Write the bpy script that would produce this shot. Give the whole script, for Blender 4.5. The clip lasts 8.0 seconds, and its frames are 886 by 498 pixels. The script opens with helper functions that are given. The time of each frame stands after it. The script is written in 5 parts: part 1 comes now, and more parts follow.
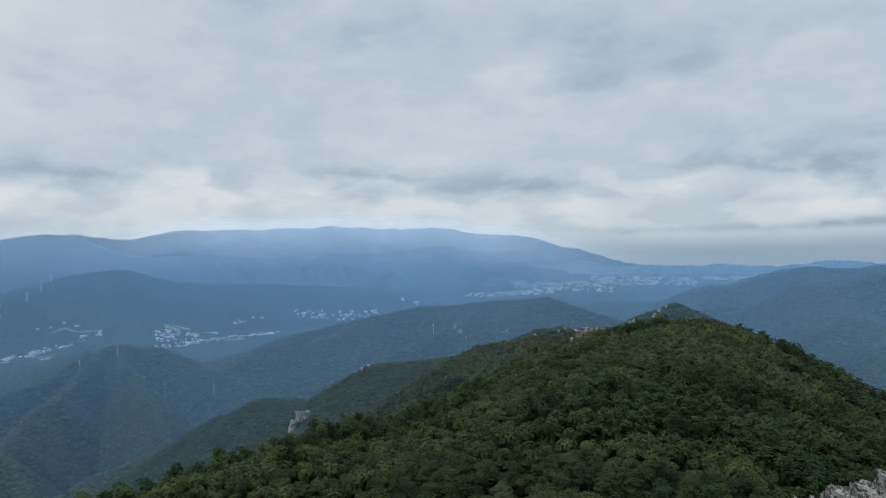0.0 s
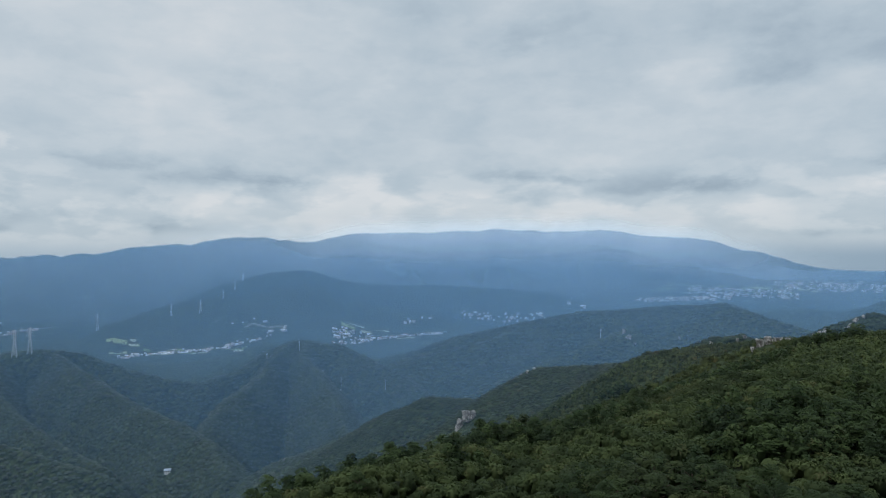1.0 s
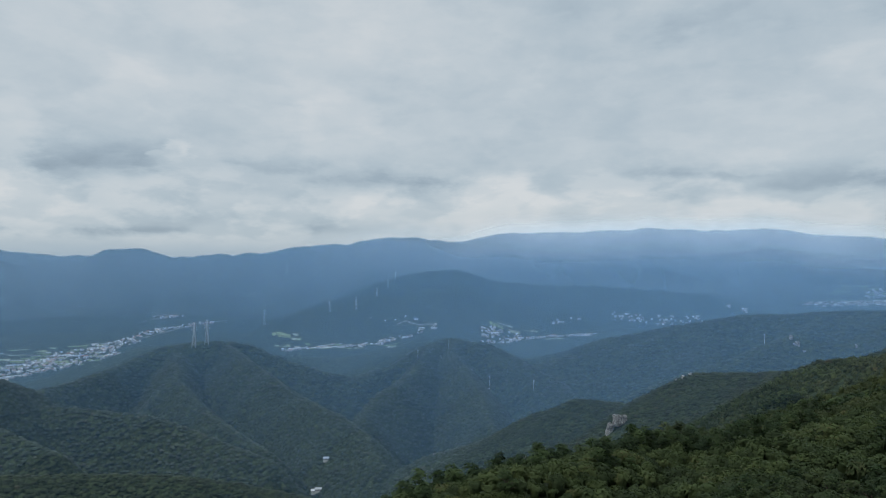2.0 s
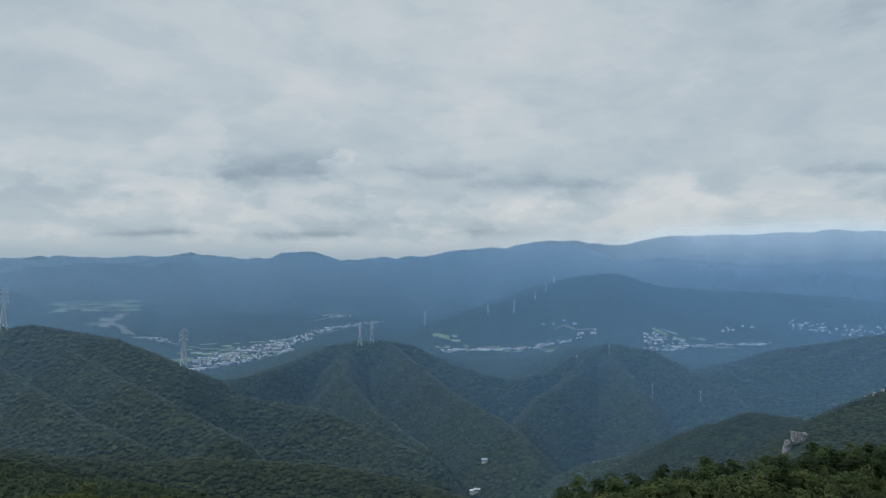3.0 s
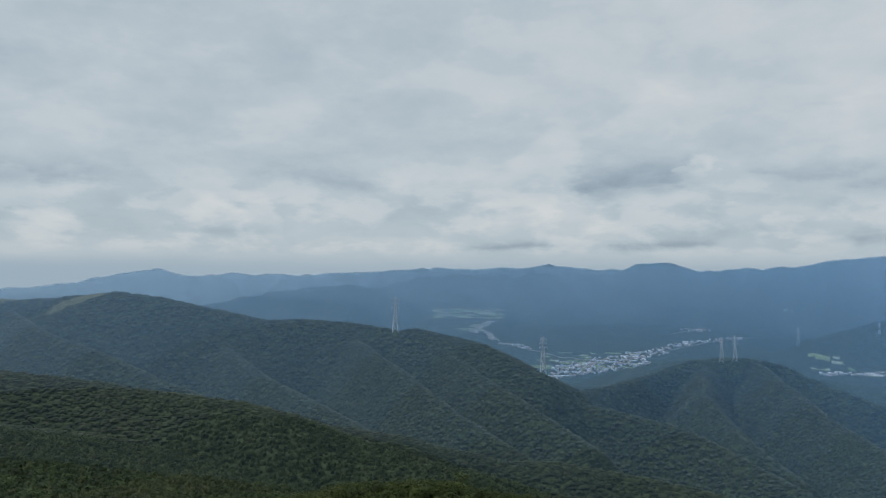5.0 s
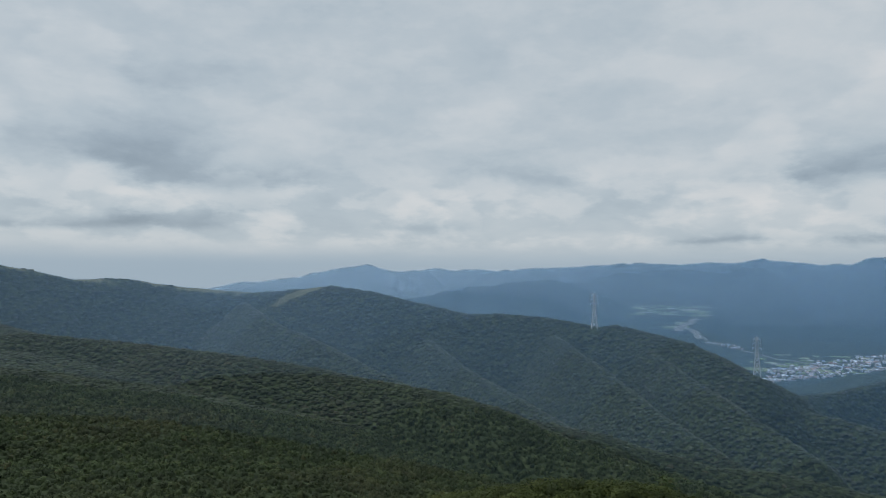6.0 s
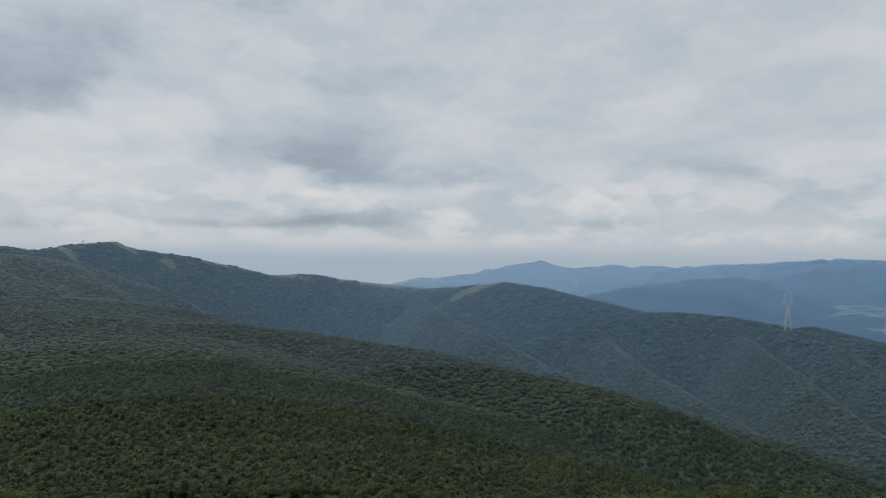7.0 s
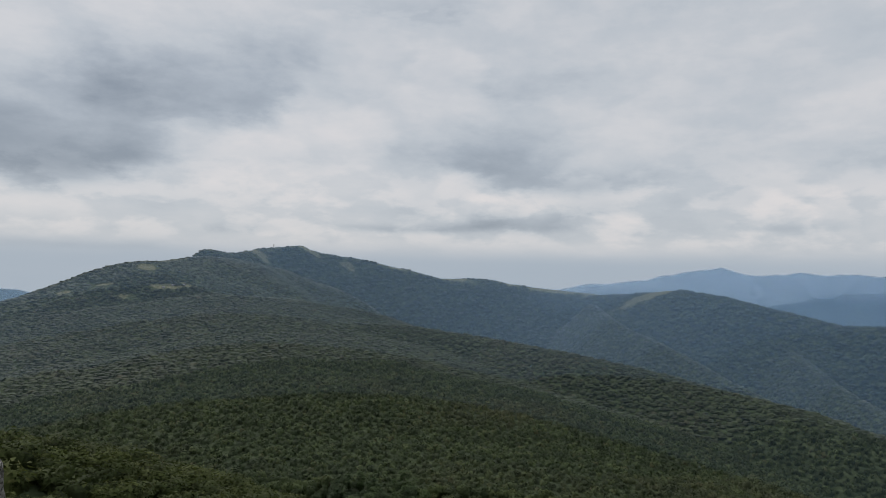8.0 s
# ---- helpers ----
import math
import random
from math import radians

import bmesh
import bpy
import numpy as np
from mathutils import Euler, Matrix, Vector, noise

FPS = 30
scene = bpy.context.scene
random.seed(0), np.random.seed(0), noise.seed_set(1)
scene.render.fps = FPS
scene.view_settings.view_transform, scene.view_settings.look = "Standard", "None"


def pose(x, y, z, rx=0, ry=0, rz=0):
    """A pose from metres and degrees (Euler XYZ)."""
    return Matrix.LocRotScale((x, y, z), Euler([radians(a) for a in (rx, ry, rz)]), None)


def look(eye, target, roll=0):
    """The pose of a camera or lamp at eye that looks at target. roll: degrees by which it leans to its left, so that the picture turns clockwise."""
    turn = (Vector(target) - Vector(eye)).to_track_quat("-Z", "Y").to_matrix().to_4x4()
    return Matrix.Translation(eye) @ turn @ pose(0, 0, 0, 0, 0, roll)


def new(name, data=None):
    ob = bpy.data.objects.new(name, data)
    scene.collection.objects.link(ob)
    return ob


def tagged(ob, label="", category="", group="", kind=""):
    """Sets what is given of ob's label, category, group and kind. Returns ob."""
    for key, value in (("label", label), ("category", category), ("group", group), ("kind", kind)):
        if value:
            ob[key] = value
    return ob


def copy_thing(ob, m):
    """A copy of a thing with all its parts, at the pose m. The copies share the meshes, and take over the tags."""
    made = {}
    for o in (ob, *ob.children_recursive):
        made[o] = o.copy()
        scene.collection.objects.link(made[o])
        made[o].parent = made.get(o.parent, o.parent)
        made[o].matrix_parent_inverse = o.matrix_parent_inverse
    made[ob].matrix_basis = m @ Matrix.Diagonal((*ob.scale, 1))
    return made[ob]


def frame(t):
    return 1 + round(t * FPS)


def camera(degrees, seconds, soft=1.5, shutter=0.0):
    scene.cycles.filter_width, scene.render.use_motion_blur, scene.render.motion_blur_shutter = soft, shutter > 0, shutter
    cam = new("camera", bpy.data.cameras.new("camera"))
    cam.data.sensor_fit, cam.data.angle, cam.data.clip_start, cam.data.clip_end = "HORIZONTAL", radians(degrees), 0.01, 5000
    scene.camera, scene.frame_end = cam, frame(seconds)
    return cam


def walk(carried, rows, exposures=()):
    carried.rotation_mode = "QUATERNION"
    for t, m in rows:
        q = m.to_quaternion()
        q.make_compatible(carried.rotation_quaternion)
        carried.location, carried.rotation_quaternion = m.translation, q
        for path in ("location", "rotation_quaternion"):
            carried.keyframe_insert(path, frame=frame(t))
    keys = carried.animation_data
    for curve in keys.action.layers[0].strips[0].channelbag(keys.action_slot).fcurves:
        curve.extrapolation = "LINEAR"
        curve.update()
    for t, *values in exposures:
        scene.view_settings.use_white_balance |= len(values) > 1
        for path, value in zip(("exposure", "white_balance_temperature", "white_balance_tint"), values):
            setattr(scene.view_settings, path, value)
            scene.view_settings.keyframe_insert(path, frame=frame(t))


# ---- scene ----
# ---------------------------------------------------------------- camera
EYE = 360.0  # height of the lens over the valley floor
cam = camera(62.4, 8.0, soft=1.05)
TURNS = [  # seconds, yaw, pitch, roll: a person turns on the spot
    (0.0, 0.0, 1.0, 0.8), (0.5, 6.9, 1.33, 0.62), (1.0, 12.93, 1.33, 0.35), (1.2, 15.4, 1.3, 0.28),
    (2.3, 27.6, 1.45, -0.02), (2.5, 29.73, 1.53, -0.07), (3.0, 36.82, 1.59, -0.26), (3.5, 43.83, 1.76, -0.42),
    (4.0, 50.46, 1.96, -0.56), (4.2, 52.8, 2.02, -0.57), (5.3, 68.7, 2.34, -0.5), (5.5, 71.79, 2.29, -0.54),
    (6.0, 79.43, 1.82, -0.49), (6.5, 86.46, 1.61, -0.57), (7.0, 92.97, 1.42, -0.54), (7.5, 99.56, 1.51, -0.87),
    (8.0, 106.13, 1.61, -1.24),
]
ARM = 0.15
walk(cam, [(t, pose(-ARM * math.sin(radians(a)), ARM * (math.cos(radians(a)) - 1), EYE, 90 + p, r, a)) for t, a, p, r in TURNS],
     exposures=[(0.0, 0.04, 6290, 11), (1.2, 0.0, 6310, 10), (3.5, -0.1, 6370, 9), (5.5, -0.07, 6430, 10), (7.0, -0.02, 6650, 14), (8.0, 0.03, 6850, 17)])
scene.cycles.transparent_max_bounces = 32


# ---------------------------------------------------------------- node helpers
class Nodes:
    """Short calls for building a node tree."""

    def __init__(self, tree):
        self.tree = tree
        tree.nodes.clear()

    def add(self, kind, ins=(), **props):
        n = self.tree.nodes.new(kind)
        for k, v in props.items():
            setattr(n, k, v)
        for k, v in dict(ins).items():
            self.put(n.inputs[k], v)
        return n

    def put(self, socket, v):
        if isinstance(v, bpy.types.NodeSocket):
            self.tree.links.new(v, socket)
        else:
            socket.default_value = v

    def math(self, op, a, b=0.0, c=0.0, clamp=False):
        n = self.add("ShaderNodeMath", {0: a, 1: b, 2: c}, operation=op, use_clamp=clamp)
        return n.outputs[0]

    def mix(self, f, a, b, blend="MIX"):
        n = self.add("ShaderNodeMix", data_type="RGBA", blend_type=blend)
        self.put(n.inputs[0], f), self.put(n.inputs[6], a), self.put(n.inputs[7], b)
        return n.outputs[2]

    def ramp(self, f, stops):
        n = self.add("ShaderNodeValToRGB", {0: f})
        e = n.color_ramp.elements
        while len(e) < len(stops):
            e.new(0.5)
        for el, (p, c) in zip(e, stops):
            el.position, el.color = p, (*c, 1) if len(c) == 3 else c
        return n.outputs[0]

    def noise(self, vec, scale, detail=4.0, rough=0.55, warp=0.0):
        n = self.add("ShaderNodeTexNoise", {"Scale": scale, "Detail": detail, "Roughness": rough, "Distortion": warp})
        if vec is not None:
            self.put(n.inputs["Vector"], vec)
        return n.outputs[0]

    def span(self, v, a, b, lo=0.0, hi=1.0, smooth=True):
        n = self.add("ShaderNodeMapRange", {0: v, 1: a, 2: b, 3: lo, 4: hi}, interpolation_type="SMOOTHSTEP" if smooth else "LINEAR")
        return n.outputs[0]


def rgb(h):
    """Linear colour from an sRGB hex string."""
    c = [int(h[i:i + 2], 16) / 255 for i in (0, 2, 4)]
    return (*[v / 12.92 if v <= 0.04045 else ((v + 0.055) / 1.055) ** 2.4 for v in c], 1)


# ---------------------------------------------------------------- sky and sun
SUN_EL, SUN_AZ = 55.0, 215.0
world = bpy.data.worlds.new("sky")
scene.world = world
world.use_nodes = True
W = Nodes(world.node_tree)
coord = W.add("ShaderNodeTexCoord").outputs["Generated"]
sep = W.add("ShaderNodeSeparateXYZ", {0: coord})
X, Y, Z = sep.outputs
up = W.math("MAXIMUM", Z, 0.0)
az = W.math("ARCTAN2", W.math("MULTIPLY", X, -1.0), Y)
el = W.math("ARCSINE", Z)
# a cloud deck seen from below: its masses flatten towards the horizon
high = W.math("POWER", W.math("MAXIMUM", W.math("ADD", el, 0.02), 0.001), 0.6)
sheet = W.add("ShaderNodeCombineXYZ", {0: az, 1: W.math("MULTIPLY", high, 1.7), 2: W.math("MULTIPLY", Z, 0.3)}).outputs[0]
big = W.noise(sheet, 2.6, 4.0, 0.5, 0.2)
small = W.noise(sheet, 9.0, 7.0, 0.58, 0.1)
shade = W.math("ADD", W.math("MULTIPLY", big, 0.3), W.math("MULTIPLY", small, 0.34))
shade = W.math("ADD", shade, 0.21)
# single clouds: azimuth, elevation of the crisp edge, half width, depth (up from a flat base, or down from a billowing top), how dark (below zero: how light)
CLOUDS_EAST = [
    (-30.4, 4.88, 3.1, 2.27, 0.14), (-30.3, 2.03, 4.1, 0.84, 0.15), (-29.9, 14.82, 4.5, 2.85, 0.1), (-29.0, 4.2, 2.8, -1.54, -0.12), (-26.2, 3.84, 4.1, 0.71, 0.1), (-25.2, 6.2, 8.9, 3.15, 0.14),
    (-23.0, 6.82, 5.9, -2.43, -0.16), (-22.9, 1.96, 10.4, 0.57, 0.16), (-17.3, 14.06, 6.7, -4.89, -0.05), (-16.3, 4.6, 3.3, 0.63, 0.06), (-15.2, 12.4, 7.2, 6.58, 0.14), (-7.8, 5.3, 5.3, -2.62, -0.12),
    (-4.8, 5.64, 5.8, 1.75, 0.15), (-4.0, 15.05, 2.7, -2.52, -0.08), (-2.2, 10.65, 5.3, -3.47, -0.05), (1.9, 5.26, 3.5, -2.43, -0.14), (4.5, 6.56, 4.8, 1.22, 0.14), (5.7, 14.1, 4.4, -5.1, -0.07),
]
CLOUDS_NORTHEAST = [
    (6.3, 5.08, 2.6, 0.87, 0.06), (7.9, 16.54, 3.9, 2.41, 0.07), (13.2, 5.93, 6.1, -3.44, -0.12), (19.3, 7.41, 4.6, -4.57, -0.08), (19.8, 7.43, 5.2, -3.9, -0.12), (24.6, 13.64, 4.4, 2.6, 0.06),
    (42.0, 24.0, 22.0, -15.0, -0.1), (28.4, 6.0, 7.0, 2.2, 0.17), (29.2, 5.6, 4.2, -2.6, -0.12), (32.6, 5.32, 4.4, -1.98, -0.1), (32.6, 13.55, 4.4, -5.59, -0.1),
    (34.3, 2.67, 2.6, 0.53, 0.1), (37.4, 7.32, 3.5, 1.3, 0.12), (37.9, 11.52, 2.6, 1.69, 0.05), (39.6, 5.67, 3.8, -2.17, -0.12), (44.3, 8.96, 1.2, -1.48, -0.15), (48.8, 14.23, 2.7, -2.41, -0.08),
]
CLOUDS_NORTHWEST = [
    (49.1, 2.38, 4.2, 0.58, 0.12), (49.1, 6.2, 4.8, 2.89, 0.28), (49.7, 2.37, 4.3, 0.41, 0.12), (55.2, 5.38, 5.5, -2.39, -0.12), (57.0, 11.31, 2.7, -3.86, -0.07), (58.3, 2.32, 3.6, 0.62, 0.12),
    (58.9, 2.31, 4.3, 0.35, 0.12), (58.9, 6.49, 4.3, -1.72, -0.08), (64.5, 8.94, 5.7, -2.61, -0.09), (65.0, 16.17, 5.3, -4.21, -0.05), (68.5, 3.47, 6.6, -1.77, -0.07), (73.8, 6.95, 4.0, 2.62, 0.13),
    (75.7, 12.99, 3.5, -3.45, -0.06), (78.2, 5.99, 1.7, -2.63, -0.13), (80.4, 3.19, 4.3, 0.87, 0.1), (81.7, 6.13, 2.1, -3.05, -0.14), (85.6, 10.68, 4.9, 2.09, 0.06), (93.5, 4.44, 2.3, -1.23, -0.1),
]
CLOUDS_WEST = [
    (97.3, 6.07, 7.4, 2.38, 0.16), (97.9, 2.45, 6.7, -1.59, -0.06), (98.2, 13.23, 6.7, 3.39, 0.08), (98.7, 3.02, 5.0, 1.77, 0.2), (101.2, 5.82, 4.8, -1.92, -0.1), (101.5, 7.14, 5.7, 4.16, 0.14),
    (104.7, 7.42, 3.6, -2.64, -0.12), (105.6, 7.84, 6.6, 3.9, 0.08), (106.7, 17.18, 4.0, -4.61, -0.1), (107.3, 2.87, 7.5, 0.71, 0.18), (110.3, 18.7, 8.7, 2.39, 0.1), (116.1, 7.5, 5.5, -3.9, -0.06),
    (118.0, 12.5, 6.2, -5.94, -0.1), (121.1, 2.48, 2.5, 0.68, 0.14), (125.8, 11.07, 8.5, 5.94, 0.28), (134.0, 0.88, 5.9, 0.86, 0.14), (134.9, 5.9, 7.5, 7.0, 0.38), (135.5, 4.88, 4.8, -1.92, -0.16),
]

# small cumulus heads in a belt low over the mountains
heap = W.add("ShaderNodeCombineXYZ", {0: az, 1: W.math("MULTIPLY", el, 2.4), 2: 0.4}).outputs[0]
heaps = W.span(W.noise(heap, 10.0, 8.0, 0.56, 0.1), 0.44, 0.58, -0.4, 0.6)
belt = W.math("MULTIPLY", W.span(el, radians(1.2), radians(2.6)), W.span(el, radians(5.0), radians(9.0), 1.0, 0.3))
shade = W.math("ADD", shade, W.math("MULTIPLY", W.math("MULTIPLY", heaps, belt), 0.15))
# the outlines billow at two scales, less so where they lie flat near the horizon
bulge = W.add("ShaderNodeTexNoise", {"Vector": heap, "Scale": 5.5, "Detail": 6.0, "Roughness": 0.6, "Distortion": 0.15})
rip = W.add("ShaderNodeSeparateColor", {0: bulge.outputs[1]})
azw = W.math("ADD", az, W.math("MULTIPLY", W.math("SUBTRACT", rip.outputs[0], 0.5), 0.2))
lively = W.span(el, radians(2), radians(12), 0.012, 0.13, False)
elw = W.math("ADD", el, W.math("MULTIPLY", W.math("SUBTRACT", rip.outputs[1], 0.5), lively))
for a, e, wa, we, dark in CLOUDS_EAST + CLOUDS_NORTHEAST + CLOUDS_NORTHWEST + CLOUDS_WEST:
    wa, we = radians(wa) * 1.25, radians(we) * 1.2
    u = W.math("MULTIPLY_ADD", azw, 1 / wa, -radians(a) / wa)
    uu = W.math("MULTIPLY", u, u)
    v = W.math("MULTIPLY_ADD", elw, 1 / we, -radians(e) / we)
    v = W.math("MULTIPLY_ADD", uu, -0.2 if we > 0 else -0.5, v)
    soft = min(0.6, max(0.2, radians(0.35) / abs(we)))
    g = W.math("MULTIPLY", W.span(v, -soft, soft), W.span(v, 0.05, 1.1, 1.0, 0.0))
    g = W.math("MULTIPLY", g, W.span(uu, 0.1, 1.0, 1.0, 0.0))
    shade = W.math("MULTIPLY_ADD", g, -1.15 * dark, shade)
cloud = W.ramp(shade, [(0.1, rgb("8494a1")[:3]), (0.32, rgb("a2b1bc")[:3]), (0.46, rgb("b6c3cb")[:3]), (0.6, rgb("c6cfd4")[:3]), (0.8, rgb("d9dcdd")[:3])])
air = W.add("ShaderNodeTexSky", sky_type="NISHITA", sun_disc=False, sun_elevation=radians(SUN_EL), sun_rotation=radians(SUN_AZ), altitude=600, dust_density=3.0)
blue = W.mix(1.0, air.outputs[0], (0.1, 0.1, 0.1, 1), "MULTIPLY")
low = W.span(el, radians(0.4), radians(2.3), 1.0, 0.0)
mist = W.mix(W.span(az, radians(-22), radians(2)), rgb("8ba2b4"), rgb("a3b6c4"))
mist = W.mix(W.span(az, radians(70), radians(95)), mist, rgb("9fb3c2"))
misty = W.mix(W.math("MULTIPLY", low, 0.9), cloud, mist)
total = W.mix(0.93, blue, misty)
# an overcast sky is brightest overhead
back = W.add("ShaderNodeBackground", {0: total, 1: W.span(el, radians(22), radians(70), 1.0, 1.75)})
W.add("ShaderNodeOutputWorld", {0: back.outputs[0]})

sun = new("sun", bpy.data.lights.new("sun", "SUN"))
sun.data.energy, sun.data.angle, sun.data.color = 1.3, radians(12), (1.0, 0.98, 0.95)
sun.matrix_world = look((0, 0, 900), Vector((0, 0, 900)) - 10 * Vector((math.sin(radians(SUN_AZ)) * math.cos(radians(SUN_EL)), math.cos(radians(SUN_AZ)) * math.cos(radians(SUN_EL)), math.sin(radians(SUN_EL)))))


# ---------------------------------------------------------------- materials
def material(name):
    m = bpy.data.materials.new(name)
    m.use_nodes = True
    return m, Nodes(m.node_tree)


def surface(n, color, rough=0.9, bump=None, strength=0.5, distance=1.0, spec=0.2, metal=0.0, trans=0.0):
    b = n.add("ShaderNodeBsdfPrincipled", {"Base Color": color, "Roughness": rough, "Metallic": metal, "Specular IOR Level": spec})
    if bump is not None:
        k = n.add("ShaderNodeBump", {"Strength": strength, "Distance": distance, "Height": bump})
        n.put(b.inputs["Normal"], k.outputs[0])
    n.add("ShaderNodeOutputMaterial", {0: b.outputs[0]})
    return b


def make_leaves(name, dark, mid, light, warm, stands=1.0, sheer=0.0):
    """Foliage that varies from crown to crown and along the slopes."""
    m, n = material(name)
    pos = n.add("ShaderNodeNewGeometry")
    island = pos.outputs["Random Per Island"]
    who = n.add("ShaderNodeObjectInfo").outputs["Random"]
    tone = n.add("ShaderNodeAttribute", attribute_name="tone").outputs["Fac"]
    tree = n.math("FRACT", n.math("ADD", tone, who))
    mixed = n.math("ADD", n.math("MULTIPLY", tree, 0.72), n.math("MULTIPLY", island, 0.28))
    wide = n.noise(pos.outputs["Position"], 0.011, 4.0, 0.6)
    grain = n.noise(pos.outputs["Position"], 1.1, 3.0, 0.6)
    c = n.ramp(mixed, [(0.0, dark), (0.45, mid), (0.85, light), (1.0, warm)])
    c = n.mix(n.span(wide, 0.48, 0.72, 0.0, 0.4), c, (*warm, 1))
    stand = n.noise(pos.outputs["Position"], 0.045, 3.0, 0.55)
    c = n.mix(n.span(stand, 0.38, 0.52, 0.6 * stands, 0.0), c, (*dark, 1))
    c = n.mix(n.span(stand, 0.55, 0.7, 0.0, 0.4 * stands), c, (*light, 1))
    c = n.mix(n.span(grain, 0.3, 0.7, 0.3, 0.0), c, (*dark, 1))
    b = surface(n, c, 0.75, grain, 0.25, 0.3, 0.25)
    if sheer:  # thin leaves let some of the light through
        t = n.add("ShaderNodeBsdfTranslucent", {"Color": c})
        x = n.add("ShaderNodeMixShader", {0: sheer, 1: b.outputs[0], 2: t.outputs[0]})
        out = next(q for q in n.tree.nodes if q.bl_idname == "ShaderNodeOutputMaterial")
        n.put(out.inputs[0], x.outputs[0])
    return m


LEAF_PINE = make_leaves("pine needles", (0.02, 0.037, 0.016), (0.044, 0.073, 0.026), (0.08, 0.12, 0.04), (0.105, 0.1, 0.043), 1.0, 0.4)
LEAF_OAK = make_leaves("oak leaves", (0.033, 0.05, 0.02), (0.06, 0.088, 0.031), (0.1, 0.132, 0.045), (0.135, 0.11, 0.05), 1.0, 0.35)
LEAF_BROAD = make_leaves("broadleaf canopy", (0.025, 0.039, 0.018), (0.046, 0.07, 0.029), (0.08, 0.112, 0.041), (0.105, 0.09, 0.047), 0.8, 0.3)
LEAF_SHRUB = make_leaves("azalea leaves", (0.027, 0.04, 0.011), (0.052, 0.073, 0.018), (0.088, 0.11, 0.027), (0.1, 0.09, 0.03), 1.0, 0.35)
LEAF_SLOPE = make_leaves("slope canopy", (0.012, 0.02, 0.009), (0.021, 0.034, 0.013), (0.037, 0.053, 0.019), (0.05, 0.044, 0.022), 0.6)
# woods past 840 m: greyer leaf colours in a narrower range
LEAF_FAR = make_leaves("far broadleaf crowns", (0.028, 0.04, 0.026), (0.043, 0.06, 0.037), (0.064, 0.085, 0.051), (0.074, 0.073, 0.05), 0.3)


def make_plain(name, color, other, scale, rough=0.8, metal=0.0, spec=0.3):
    m, n = material(name)
    p = n.add("ShaderNodeTexCoord").outputs["Object"]
    k = n.noise(p, scale, 5.0, 0.6)
    surface(n, n.mix(n.span(k, 0.35, 0.65), color, other), rough, k, 0.3, 0.1, spec, metal)
    return m


BARK = make_plain("bark", (0.06, 0.045, 0.032, 1), (0.11, 0.085, 0.065, 1), 6.0)


def make_ground():
    """Forest floor and canopy colour of the whole landscape, with meadow along some crests."""
    m, n = material("wooded hillside")
    g = n.add("ShaderNodeNewGeometry")
    p = g.outputs["Position"]
    cell = n.add("ShaderNodeTexVoronoi", {"Vector": p, "Scale": 0.16, "Randomness": 1.0})
    crown = n.add("ShaderNodeTexVoronoi", {"Vector": p, "Scale": 0.11, "Randomness": 1.0})
    wide = n.noise(p, 0.006, 5.0, 0.6)
    mid = n.noise(p, 0.035, 4.0, 0.6)
    tone = n.mix(0.5, cell.outputs["Color"], crown.outputs["Color"])
    val = n.add("ShaderNodeRGBToBW", {0: tone}).outputs[0]
    c = n.ramp(val, [(0.2, (0.02, 0.031, 0.015)), (0.5, (0.034, 0.049, 0.023)), (0.8, (0.05, 0.068, 0.032))])
    c = n.mix(n.span(wide, 0.45, 0.7, 0.0, 0.35), c, (0.042, 0.052, 0.024, 1))
    c = n.mix(n.span(mid, 0.55, 0.75, 0.0, 0.5), c, (0.032, 0.045, 0.024, 1))
    h = n.math("ADD", n.math("MULTIPLY", cell.outputs["Distance"], -1.0), n.math("MULTIPLY", crown.outputs["Distance"], -1.2))
    open_ = n.add("ShaderNodeAttribute", attribute_name="meadow").outputs["Fac"]
    tuft = n.noise(p, 0.25, 5.0, 0.65)
    grass = n.ramp(tuft, [(0.3, (0.07, 0.085, 0.04)), (0.55, (0.125, 0.125, 0.07)), (0.75, (0.22, 0.2, 0.14))])
    c = n.mix(n.span(n.math("ADD", open_, n.math("MULTIPLY", n.math("SUBTRACT", n.noise(p, 0.05, 4.0), 0.5), 0.9)), 0.45, 0.6), c, grass)
    blades = n.noise(p, 9.0, 5.0, 0.7)
    c = n.mix(n.math("MULTIPLY", open_, n.span(blades, 0.4, 0.6, 0.0, 0.5)), c, (0.045, 0.05, 0.024, 1))
    shut = n.math("SUBTRACT", 1.0, open_)
    h = n.math("ADD", n.math("MULTIPLY", h, shut), n.math("MULTIPLY", n.math("MULTIPLY", blades, 0.02), open_))
    surface(n, c, 0.9, h, 0.9, 4.0, 0.15)
    return m


GROUND = make_ground()




